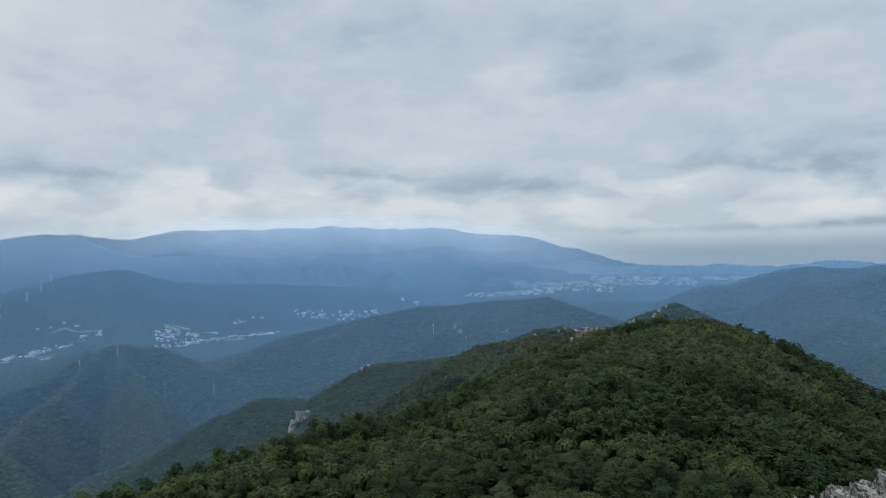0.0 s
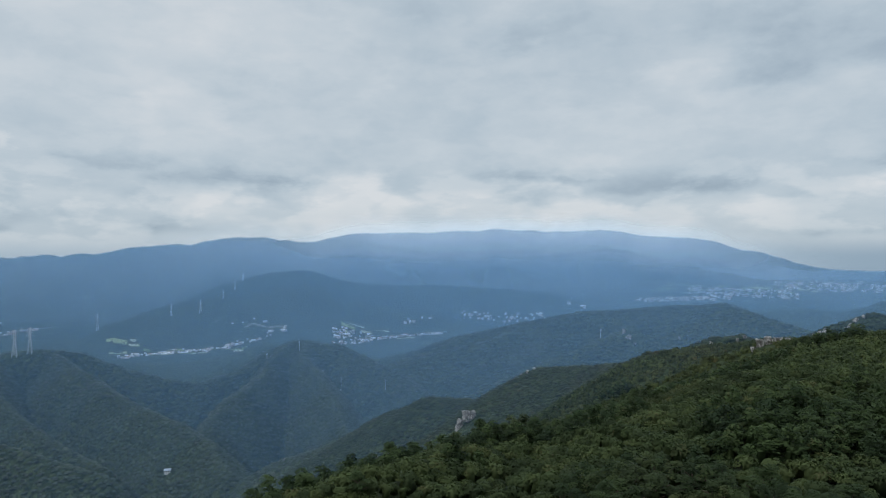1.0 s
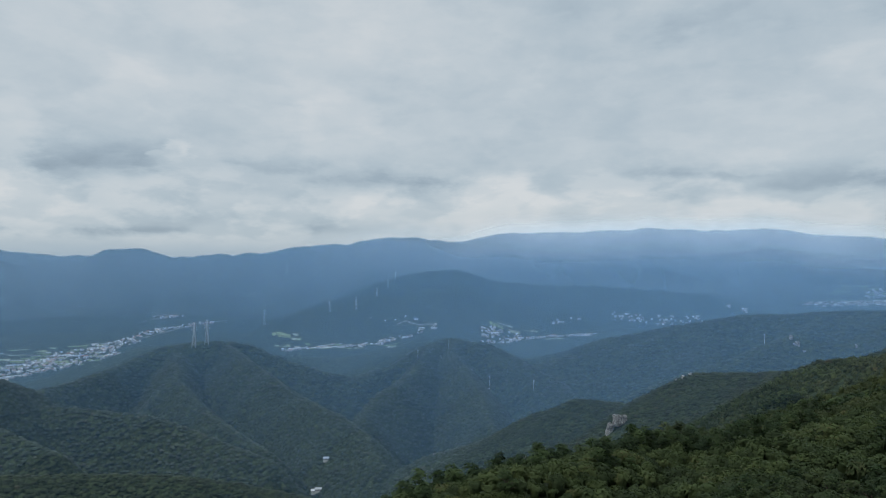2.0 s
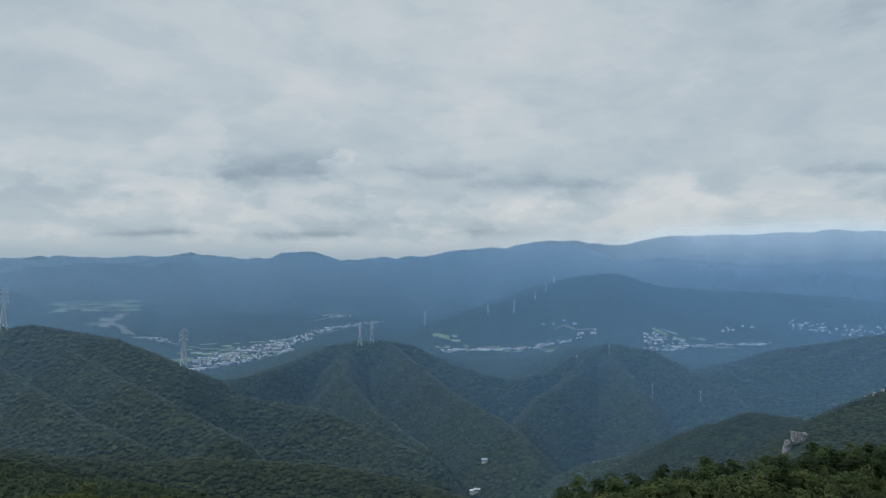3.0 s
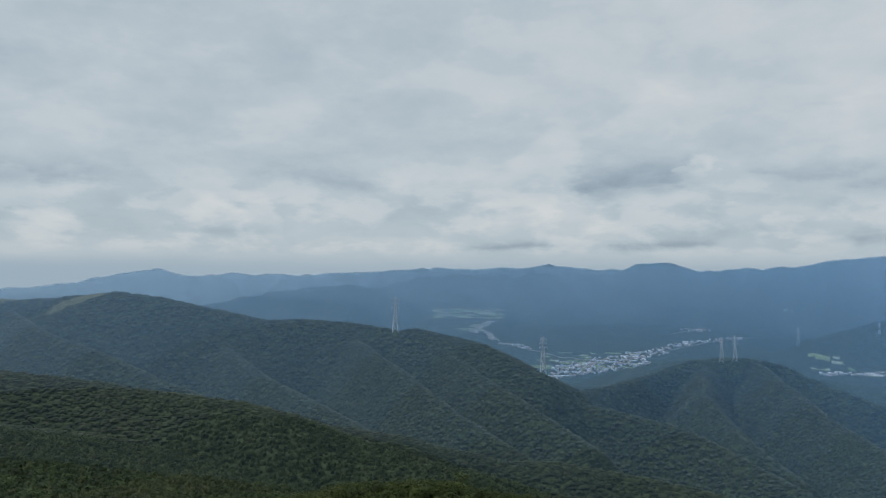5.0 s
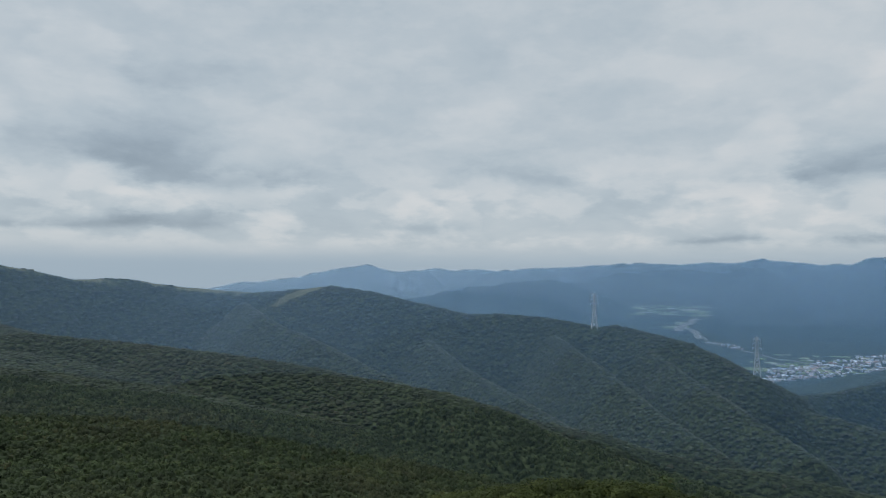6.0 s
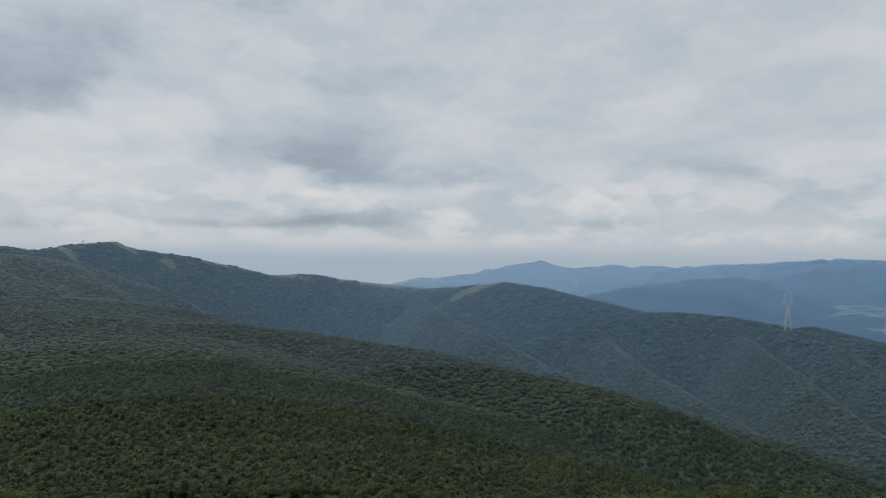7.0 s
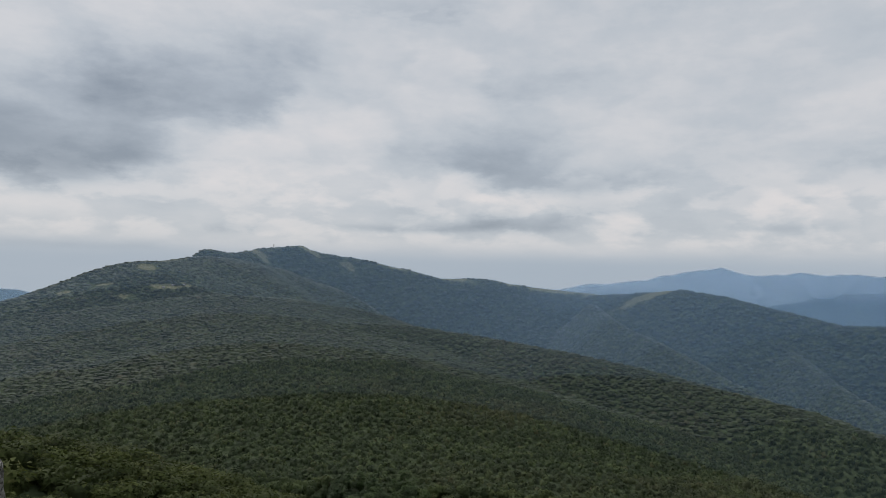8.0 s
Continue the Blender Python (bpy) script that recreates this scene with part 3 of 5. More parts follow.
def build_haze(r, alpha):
    """One tinted sheet imitating haze before the slopes, cut to their skyline seen from EYE."""
    n = 470
    a = -44 + 190 * np.arange(n + 1) / n
    rr = r * (1 + 0.012 * np.sin(a * 0.21 + r))
    x, y = spot(a, rr)
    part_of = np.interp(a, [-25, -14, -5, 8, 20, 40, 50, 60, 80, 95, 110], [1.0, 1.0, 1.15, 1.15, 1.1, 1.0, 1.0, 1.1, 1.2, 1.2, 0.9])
    if 3300 < r < 3950:  # thinner tint, so the valley town and the terraces show
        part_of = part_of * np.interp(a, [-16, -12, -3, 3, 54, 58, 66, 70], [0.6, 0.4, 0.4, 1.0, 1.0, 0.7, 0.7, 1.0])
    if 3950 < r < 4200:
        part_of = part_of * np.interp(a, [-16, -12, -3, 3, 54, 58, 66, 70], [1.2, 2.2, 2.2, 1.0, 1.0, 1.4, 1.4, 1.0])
    if 1350 < r < 1730:  # stronger tint, turns the dark mountain bluer
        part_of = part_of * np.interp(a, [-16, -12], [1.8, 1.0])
    if r < 1350:  # sheet opacity by azimuth sets the tone of near hill and long slope
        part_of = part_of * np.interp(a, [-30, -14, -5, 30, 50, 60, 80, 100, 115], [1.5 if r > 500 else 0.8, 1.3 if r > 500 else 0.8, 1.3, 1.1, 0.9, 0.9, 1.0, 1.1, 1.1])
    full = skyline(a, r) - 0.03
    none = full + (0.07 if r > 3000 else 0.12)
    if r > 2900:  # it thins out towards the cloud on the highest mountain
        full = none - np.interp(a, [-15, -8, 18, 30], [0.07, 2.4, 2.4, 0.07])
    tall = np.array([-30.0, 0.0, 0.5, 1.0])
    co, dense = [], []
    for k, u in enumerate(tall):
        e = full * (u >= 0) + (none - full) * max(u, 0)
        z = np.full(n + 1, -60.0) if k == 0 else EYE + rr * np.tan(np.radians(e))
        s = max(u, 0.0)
        co.append(np.stack([x, y, z], 1))
        dense.append(part_of * (1 - s * s * (3 - 2 * s)))
    f = [(k * (n + 1) + i, k * (n + 1) + i + 1, (k + 1) * (n + 1) + i + 1, (k + 1) * (n + 1) + i) for k in range(len(tall) - 1) for i in range(n)]
    me = bpy.data.meshes.new("haze_layer")
    me.from_pydata(np.concatenate(co).tolist(), [], f)
    me.attributes.new("veil", "FLOAT", "POINT").data.foreach_set("value", np.concatenate(dense).astype(np.float32))
    me.polygons.foreach_set("use_smooth", np.ones(len(f), bool))
    # the tint pales leftwards, brightening the imitated haze by colour
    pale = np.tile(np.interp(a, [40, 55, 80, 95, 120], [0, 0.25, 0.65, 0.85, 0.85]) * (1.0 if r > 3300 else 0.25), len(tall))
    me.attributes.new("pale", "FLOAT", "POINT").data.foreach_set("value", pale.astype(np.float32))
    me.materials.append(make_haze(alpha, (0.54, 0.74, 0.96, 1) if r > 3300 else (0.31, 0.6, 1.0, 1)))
    tagged(new("haze_layer", me), "bluish see-through sheet standing in for the haze over the valley", "haze", kind="structure")


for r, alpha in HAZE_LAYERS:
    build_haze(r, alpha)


def build_cloud_base():
    """The ragged base of the cloud deck that hides the top of the highest mountain."""
    n = 160
    a = -16 + 52 * np.arange(n + 1) / n
    top = skyline(a, 4000.0)
    most = np.interp(a, [-16, -13, -9, -4, 12, 17, 24, 34, 36], [0, 0.15, 0.45, 0.95, 0.95, 0.8, 0.35, 0.08, 0])
    rows = [(e, math.exp(-(e / (2.1 if e < 0 else 0.8)) ** 2)) for e in np.linspace(-2.8, 1.6, 30)]
    rows[0], rows[-1] = (-2.8, 0.0), (1.6, 0.0)
    co = []
    for e, k in rows:  # leaning over the valley, so that its upper side catches the sky
        r = 3800 - 400 * (e + 2.8) / 4.4
        co.append(np.stack([*spot(a, r), EYE + r * np.tan(np.radians(top + e))], 1))
    veil = [most * k for e, k in rows]
    f = [(k * (n + 1) + i, k * (n + 1) + i + 1, (k + 1) * (n + 1) + i + 1, (k + 1) * (n + 1) + i) for k in range(len(rows) - 1) for i in range(n)]
    me = bpy.data.meshes.new("cloud_base")
    me.from_pydata(np.concatenate(co).tolist(), [], f)
    me.attributes.new("veil", "FLOAT", "POINT").data.foreach_set("value", np.concatenate(veil).astype(np.float32))
    me.polygons.foreach_set("use_smooth", np.ones(len(f), bool))
    me.materials.append(make_haze(0.8, (0.76, 0.84, 0.91, 1), 0.95))
    tagged(new("cloud_base", me), "low grey cloud base lying on the highest mountain", "cloud", kind="structure")


build_cloud_base()


# ---------------------------------------------------------------- parts and meshes
def part(name, bm, mat, parent, label=""):
    me = bpy.data.meshes.new(name)
    bm.to_mesh(me), bm.free()
    me.materials.append(mat)
    ob = new(name, me)
    ob.parent = parent
    return tagged(ob, label)


def thing(name, x, y, z, label, category, group="", turn=0.0):
    ob = new(name)
    ob.matrix_basis = pose(x, y, z, 0, 0, turn)
    return tagged(ob, label, category, group)


def bar(bm, a, b, w):
    """A square bar from a to b."""
    a, b = Vector(a), Vector(b)
    ax = (b - a).normalized()
    s = ax.orthogonal().normalized() * w / 2
    t = ax.cross(s)
    ends = [[bm.verts.new(p + u * s + v * t) for u, v in ((1, 1), (-1, 1), (-1, -1), (1, -1))] for p in (a, b)]
    for i in range(4):
        bm.faces.new((ends[0][i], ends[0][(i + 1) % 4], ends[1][(i + 1) % 4], ends[1][i]))
    bm.faces.new(ends[0][::-1]), bm.faces.new(ends[1])


def box(bm, x0, x1, y0, y1, z0, z1):
    v = [bm.verts.new((x, y, z)) for z in (z0, z1) for x, y in ((x0, y0), (x1, y0), (x1, y1), (x0, y1))]
    for f in ((3, 2, 1, 0), (4, 5, 6, 7), (0, 1, 5, 4), (1, 2, 6, 5), (2, 3, 7, 6), (3, 0, 4, 7)):
        bm.faces.new([v[i] for i in f])


# ---------------------------------------------------------------- trees
def leaf_cards(rng, centres, normals, size, single):
    """Small leaf sprays, one triangle or two folded ones each, facing about along their normals."""
    n = len(centres)
    nrm = normals + rng.normal(0, 0.35, (n, 3))
    nrm /= np.linalg.norm(nrm, axis=1, keepdims=True)
    s = np.cross(nrm, rng.normal(0, 1, (n, 3)))
    s /= np.linalg.norm(s, axis=1, keepdims=True)
    t = np.cross(nrm, s)
    w, h = size * rng.uniform(0.6, 1.25, (n, 1)), size * rng.uniform(0.4, 0.9, (n, 1))
    droop = nrm * size * 0.22
    if single:
        v = np.stack([centres - s * w - droop, centres + s * w - t * h * 0.6, centres + t * h + droop * 0.5], 1).reshape(-1, 3)
        return v, np.arange(n * 3).reshape(-1, 3)
    v = np.stack([centres - s * w - droop, centres - t * h, centres + s * w - droop, centres + t * h], 1).reshape(-1, 3)
    k = np.arange(n)[:, None] * 4
    return v, np.concatenate([k + [[0, 1, 3]], k + [[1, 2, 3]]], 0)


def dome(rng, rings, sides, r, h, rough):
    """A lumpy crown skin, open below."""
    v = [(0, 0, h)]
    for i in range(1, rings + 1):
        e = math.pi / 2 * (1 - i / rings) * 1.0
        for j in range(sides):
            a = 2 * math.pi * (j + 0.5 * (i % 2)) / sides
            q = 1 + rng.uniform(-rough, rough)
            v.append((r * math.cos(e) * math.cos(a) * q, r * math.cos(e) * math.sin(a) * q, h * math.sin(e) * q if i < rings else -0.1 * h))
    f = [(0, 1 + j, 1 + (j + 1) % sides) for j in range(sides)]
    for i in range(rings - 1):
        for j in range(sides):
            a, b = 1 + i * sides + j, 1 + i * sides + (j + 1) % sides
            c, d = a + sides, b + sides
            f += [(a, c, b), (b, c, d)]
    return np.array(v, float), np.array(f)


def oak_crown(seed, cards, size, skin=(2, 6), single=True, core=1.0):
    rng = np.random.default_rng(seed)
    lumps = rng.normal(0, 1, (7, 3))
    lumps /= np.linalg.norm(lumps, axis=1, keepdims=True)
    lumps[:, 2] = np.abs(lumps[:, 2]) * 0.9
    lumps = lumps * [1.25, 1.25, 1.0] * rng.uniform(0.7, 1.1, (7, 1)) + [0, 0, 2.3]
    per = cards // 7
    d = rng.normal(0, 1, (7, per, 3))
    d /= np.linalg.norm(d, axis=2, keepdims=True)
    d[..., 2] = np.abs(d[..., 2]) - 0.25 * rng.random((7, per))
    c = (lumps[:, None] + d * rng.uniform(0.75, 1.1, (7, 1, 1))).reshape(-1, 3)
    v, f = leaf_cards(rng, c, d.reshape(-1, 3) + [0, 0, 0.5], size, single)
    v2, f2 = dome(rng, *skin, 1.2 * core, 2.2 * core, 0.25)
    v2[:, 2] += 0.8
    return np.concatenate([v, v2]), np.concatenate([f, f2 + len(v)])


def clump_crown(seed, lumps, cards, size):
    """A broad crown of several rounded clumps with some loose sprays."""
    rng = np.random.default_rng(seed)
    vs, fs, at = [], [], 0
    for k in range(lumps):
        a = 6.283 * (k + rng.uniform(-0.3, 0.3)) / max(1, lumps - 1)
        off = 0.0 if k == 0 else rng.uniform(0.8, 1.3)
        r = rng.uniform(0.85, 1.2)
        v, f = dome(rng, 2, 6, r, r * rng.uniform(0.8, 1.05), 0.2)
        v = v + [off * math.cos(a), off * math.sin(a), (2.3 if k == 0 else rng.uniform(1.2, 1.9))]
        vs.append(v), fs.append(f + at)
        at += len(v)
    c = rng.normal(0, 1, (cards, 3))
    c /= np.linalg.norm(c, axis=1, keepdims=True)
    c[:, 2] = np.abs(c[:, 2])
    v, f = leaf_cards(rng, c * [1.9, 1.9, 1.5] + [0, 0, 1.6], c + [0, 0, 0.4], size, True)
    return np.concatenate(vs + [v]), np.concatenate(fs + [f + at])


def flat(crown, k):
    """The same crown, broader and lower."""
    return crown[0] * [1, 1, k], crown[1]


def pine_crown(seed, cards, size, skin=(2, 6), single=True):
    """Flat storeys of needles, one over the other, on a crooked stem."""
    rng = np.random.default_rng(seed)
    cs, ns = [], []
    storeys = 9
    for i in range(storeys):
        a, u = rng.uniform(0, 6.283), i / (storeys - 1)
        off = (1.5 - 1.1 * u) * rng.uniform(0.5, 1.0)
        rad = (1.25 - 0.45 * u) * rng.uniform(0.8, 1.1)
        m = cards // storeys
        ang, q = rng.uniform(0, 6.283, m), np.sqrt(rng.random(m))
        px_, py_ = off * math.cos(a) + rad * q * np.cos(ang), off * math.sin(a) + rad * q * np.sin(ang)
        pz = 1.1 + 3.0 * u + 0.3 * (1 - q * q) + rng.normal(0, 0.07, m)
        cs.append(np.stack([px_, py_, pz], 1))
        ns.append(np.stack([0.35 * np.cos(ang) * q, 0.35 * np.sin(ang) * q, np.ones(m)], 1))
    v, f = leaf_cards(rng, np.concatenate(cs), np.concatenate(ns), size, single)
    v2, f2 = dome(rng, *skin, 0.6, 1.7, 0.25)
    v2[:, 2] += 0.8
    return np.concatenate([v, v2]), np.concatenate([f, f2 + len(v)])


def on_ground(x, y):
    """Height of the ground mesh itself."""
    u = (np.degrees(np.arctan2(-x, y)) + 36) / 0.3
    d = np.hypot(x, y)
    i, j = np.clip(u.astype(int), 0, 592), np.clip(np.searchsorted(DIST, d) - 1, 0, len(DIST) - 2)
    p, q = u - i, (d - DIST[j]) / (DIST[j + 1] - DIST[j])
    h = HEIGHT
    return (h[i, j] * (1 - q) + h[i, j + 1] * q) * (1 - p) + (h[i + 1, j] * (1 - q) + h[i + 1, j + 1] * q) * p


def scatter(d0, d1, step, seed):
    """Tree sites on the slopes that face the summit, on a shaken grid."""
    rng = np.random.default_rng(seed)
    g = np.arange(-1.1 * d1, 1.1 * d1 + step, step)
    x, y = [q.ravel() for q in np.meshgrid(g, g)]
    x = x + 0.5 * step * (np.round(y / step) % 2)
    x, y = 0.82 * x - 0.572 * y, 0.572 * x + 0.82 * y
    x, y = x + rng.uniform(-0.45, 0.45, x.shape) * step, y + rng.uniform(-0.45, 0.45, x.shape) * step
    d, a = np.hypot(x, y), np.degrees(np.arctan2(-x, y))
    edge = d * (1 + np.clip((d - 200) / 100, 0, 1) * 0.09 * fbm(x, y, 110, 3, 11.0))  # the belts of woodland interlock
    keep = (edge > d0) & (edge < d1) & (a > -35) & (a < 141)
    x, y, d = x[keep], y[keep], d[keep]
    iu, iv = np.clip(np.round((np.degrees(np.arctan2(-x, y)) + 36) / 0.3).astype(int), 0, len(AZ) - 1), np.clip(np.searchsorted(DIST, d), 1, len(DIST) - 1)
    keep = HEIGHT[iu, iv] + 14 - EYE > d * (SIGHT[iu, iv - 1] - 0.03)
    x, y, d = x[keep], y[keep], d[keep]
    z = on_ground(x, y)
    rise = (z + 5 - EYE) / d
    keep = rise > (-0.31 if d0 < 100 else -0.4)
    x, y, z, d, rise = x[keep], y[keep], z[keep], d[keep], rise[keep]
    # only what stands in sight of the summit
    u = (np.degrees(np.arctan2(-x, y)) + 36) / 0.3
    iu = np.clip(np.round(u).astype(int), 0, len(AZ) - 1)
    iv = np.clip(np.searchsorted(DIST, d * 0.985) - 1, 0, len(DIST) - 1)
    clear = SIGHT[iu, iv] < rise + np.where(d < 130, 6.0, 2.0) / d
    clear &= meadow(x, y) + 0.45 * fbm(x, y, 20, 3, 7.0) < 0.5
    for bx, by, br in BARE:
        clear &= (x - bx) ** 2 + (y - by) ** 2 > br * br
    return x[clear], y[clear], z[clear], rng


def outward(v, f, lift=0.3, share=0.88):
    """The soft normals of a crown's whole mass."""
    c = v.mean(axis=0) - [0, 0, 0.5]
    a, b, d = v[f[:, 0]], v[f[:, 1]], v[f[:, 2]]
    nf = np.cross(b - a, d - a)
    nf /= np.maximum(np.linalg.norm(nf, axis=1, keepdims=True), 1e-9)
    nv = np.zeros_like(v)
    for k in range(3):
        np.add.at(nv, f[:, k], nf)
    nv /= np.maximum(np.linalg.norm(nv, axis=1, keepdims=True), 1e-9)
    r = v - c
    r /= np.maximum(np.linalg.norm(r, axis=1, keepdims=True), 1e-9)
    n = share * r + (1 - share) * nv + [0, 0, lift]
    return n / np.linalg.norm(n, axis=1, keepdims=True)


def forest(name, label, sites, kinds, mat, scale, sink=0.0, canopy=0.0):
    """One object of very many trees; canopy: how far they read as one closed surface."""
    x, y, z, rng = sites
    gx, gy = (on_ground(x + 8, y) - on_ground(x - 8, y)) / 16, (on_ground(x, y + 8) - on_ground(x, y - 8)) / 16
    up = np.stack([-gx, -gy, np.ones_like(gx)], 1)
    up /= np.linalg.norm(up, axis=1, keepdims=True)
    normals = []
    vs, fs, tones, at = [], [], [], 0
    pick = rng.integers(0, len(kinds), len(x))
    for k, (v, f) in enumerate(kinds):
        i = np.flatnonzero(pick == k)
        if not len(i):
            continue
        soft = outward(v, f)
        s = scale * rng.choice([0.75, 0.9, 1.0, 1.1, 1.3], len(i)) * rng.uniform(0.9, 1.1, len(i))
        tall = s * rng.uniform(0.88, 1.12, len(i))
        turn = rng.uniform(0, 6.283, len(i))
        c, sn = np.cos(turn), np.sin(turn)
        vx = x[i, None] + s[:, None] * (c[:, None] * v[:, 0] - sn[:, None] * v[:, 1])
        vy = y[i, None] + s[:, None] * (sn[:, None] * v[:, 0] + c[:, None] * v[:, 1])
        vz = z[i, None] - 0.3 + tall[:, None] * (v[:, 2] - sink)
        vs.append(np.stack([vx, vy, vz], -1).reshape(-1, 3))
        fs.append((f[None] + (np.arange(len(i)) * len(v))[:, None, None] + at).reshape(-1, 3))
        tones.append(np.repeat(rng.random(len(i)), len(v)))
        sx = c[:, None] * soft[:, 0] - sn[:, None] * soft[:, 1]
        sy = sn[:, None] * soft[:, 0] + c[:, None] * soft[:, 1]
        nn = np.stack([sx, sy, np.broadcast_to(soft[:, 2], sx.shape)], -1) * (1 - canopy) + up[i, None, :] * canopy
        normals.append((nn / np.linalg.norm(nn, axis=2, keepdims=True)).reshape(-1, 3))
        at += len(i) * len(v)
    v, f = np.concatenate(vs).astype(np.float32), np.concatenate(fs).astype(np.int32)
    me = bpy.data.meshes.new(name)
    me.vertices.add(len(v)), me.loops.add(len(f) * 3), me.polygons.add(len(f))
    me.vertices.foreach_set("co", v.ravel())
    me.loops.foreach_set("vertex_index", f.ravel())
    me.polygons.foreach_set("loop_start", np.arange(0, len(f) * 3, 3, dtype=np.int32))
    me.update(calc_edges=True)
    me.polygons.foreach_set("use_smooth", np.ones(len(f), bool))
    me.normals_split_custom_set_from_vertices(np.concatenate(normals).astype(np.float32))
    me.attributes.new("tone", "FLOAT", "POINT").data.foreach_set("value", np.concatenate(tones).astype(np.float32))
    me.materials.append(mat)
    return tagged(new(name, me), label, "forest", kind="stuff")


def mesh_from(name, v, f, mat):
    soft = outward(v, f)
    me = bpy.data.meshes.new(name)
    me.from_pydata(v.tolist(), [], f.tolist())
    me.polygons.foreach_set("use_smooth", np.ones(len(f), bool))
    me.normals_split_custom_set_from_vertices(soft.astype(np.float32))
    me.materials.append(mat)
    return me


def bare(a, d, r):
    x, y = spot(a, d)
    return float(x), float(y), r


# rock outcrops and tower feet that stay free of trees
BARE = [bare(11.3, 655, 9), bare(11.5, 645, 9), bare(11.7, 633, 8), bare(-11.0, 424, 5), bare(-10.7, 416, 5), bare(-7.9, 552, 6), bare(-8.8, 550, 6), bare(43.3, 1600, 12), bare(42.4, 1605, 12), bare(67.7, 1250, 12), bare(56.3, 1062, 12),
        bare(-1.6, 1470, 22), bare(-16.3, 765, 5), bare(-14.9, 785, 5), bare(-16.0, 755, 5)]


def build_trees():
    x, y, z, rng = scatter(110, 290, 4.1, 11)
    d, a = np.hypot(x, y), np.degrees(np.arctan2(-x, y))
    tall = (d > 165) | (a < 4)
    x, y, z, d, a = x[tall], y[tall], z[tall], d[tall], a[tall]
    # the near hill carries pines, the other slopes mostly oaks
    pine = (fbm(x, y, 45, 3, 9.0) + np.where(a < 40, 0.1, -0.25)) > 0
    stays = ~pine | (rng.random(len(x)) < 0.72)
    x, y, z, d, a, pine = x[stays], y[stays], z[stays], d[stays], a[stays], pine[stays]
    order = np.argsort(d)[:280]
    single = np.zeros(len(x), bool)
    single[order] = True
    trunk = trunk_mesh()
    for is_pine in (True, False):
        kind, mat = ("pine_tree", LEAF_PINE) if is_pine else ("oak_tree", LEAF_OAK)
        crown = pine_crown if is_pine else oak_crown
        label = "low spreading pine with flat dark green needle storeys" if is_pine else "bushy low oak with a dense round green crown"
        crowns = [mesh_from("crown", *crown(40 + k + 10 * is_pine, 801 if is_pine else 602, 0.18 if is_pine else 0.23), mat) for k in range(6)]
        for i in np.flatnonzero(single & (pine == is_pine)):
            t = thing(kind, x[i], y[i], z[i] - 0.1, label, "tree", "trees on the slopes below the summit", rng.uniform(0, 360))
            t.scale = [rng.uniform(1.4, 2.1)] * 2 + [rng.uniform(1.1, 1.6)] if is_pine else [rng.uniform(0.95, 1.5)] * 2 + [rng.uniform(0.75, 1.15)]
            for nm, me in (("crown", crowns[rng.integers(0, 6)]), ("trunk", trunk)):
                o = new(nm, me)
                o.parent = t
        m = ~single & (pine == is_pine)
        forest(kind.replace("tree", "wood"), "dense low " + ("pine" if is_pine else "oak") + " wood on the near slopes", (x[m], y[m], z[m], rng),
               [crown(40 + k + 10 * is_pine, 333 if is_pine else 224, 0.28 if is_pine else 0.34, (2, 5)) for k in range(7)], mat, 1.75 if is_pine else 1.25)
    near = scatter(40, 165, 1.85, 15)
    x, y, z, rng = near
    low = (np.hypot(x, y) < 112) | (np.degrees(np.arctan2(-x, y)) > 4)
    near = x[low], y[low], z[low], rng
    forest("azalea_scrub", "knee to head high green scrub below the summit rocks", near, [(lambda v, f: ((v - [0, 0, 0.9]) * [1, 1, 0.7], f))(*oak_crown(90 + k, 119, 0.3, (2, 4), core=0.95)) for k in range(6)], LEAF_SHRUB, 0.95)
    x, y, z, rng = scatter(290, 500, 3.4, 12)
    pine = (np.degrees(np.arctan2(-x, y)) < 6) & (fbm(x, y, 45, 3, 9.0) > 0.12)
    near_oak = (np.degrees(np.arctan2(-x, y)) < 1) & ~pine
    stays = ~pine | (rng.random(len(x)) < 0.7)
    x, y, z, pine, near_oak = x[stays], y[stays], z[stays], pine[stays], near_oak[stays]
    forest("pine_wood", "dense low pine wood on the near hill", (x[pine], y[pine], z[pine], rng), [flat(pine_crown(140 + k, 63, 0.55, (2, 4)), 0.8) for k in range(7)], LEAF_PINE, 1.25)
    for m, mat, where in ((near_oak, LEAF_OAK, "near hill"), (~pine & ~near_oak, LEAF_BROAD, "facing slope")):
        forest("oak_wood", "dense broadleaf wood on the " + where, (x[m], y[m], z[m], rng), [flat(oak_crown(60 + k, 35, 0.6, (2, 5), core=1.1), 0.85) for k in range(9)], mat, 0.98, 0.9, 0.25)
    x, y, z, rng = scatter(500, 840, 3.9, 13)
    east = np.degrees(np.arctan2(-x, y)) < 38
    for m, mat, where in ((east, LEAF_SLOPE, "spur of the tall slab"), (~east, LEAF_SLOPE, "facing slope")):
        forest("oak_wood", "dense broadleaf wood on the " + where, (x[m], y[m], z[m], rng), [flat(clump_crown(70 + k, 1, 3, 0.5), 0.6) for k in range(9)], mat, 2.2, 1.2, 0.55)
    far = scatter(840, 1250, 5.5, 14)
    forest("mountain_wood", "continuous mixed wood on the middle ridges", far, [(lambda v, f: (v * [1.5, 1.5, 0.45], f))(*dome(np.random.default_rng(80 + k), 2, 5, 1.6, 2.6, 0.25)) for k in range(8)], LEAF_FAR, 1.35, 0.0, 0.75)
    far = scatter(1250, 1800, 7.8, 16)
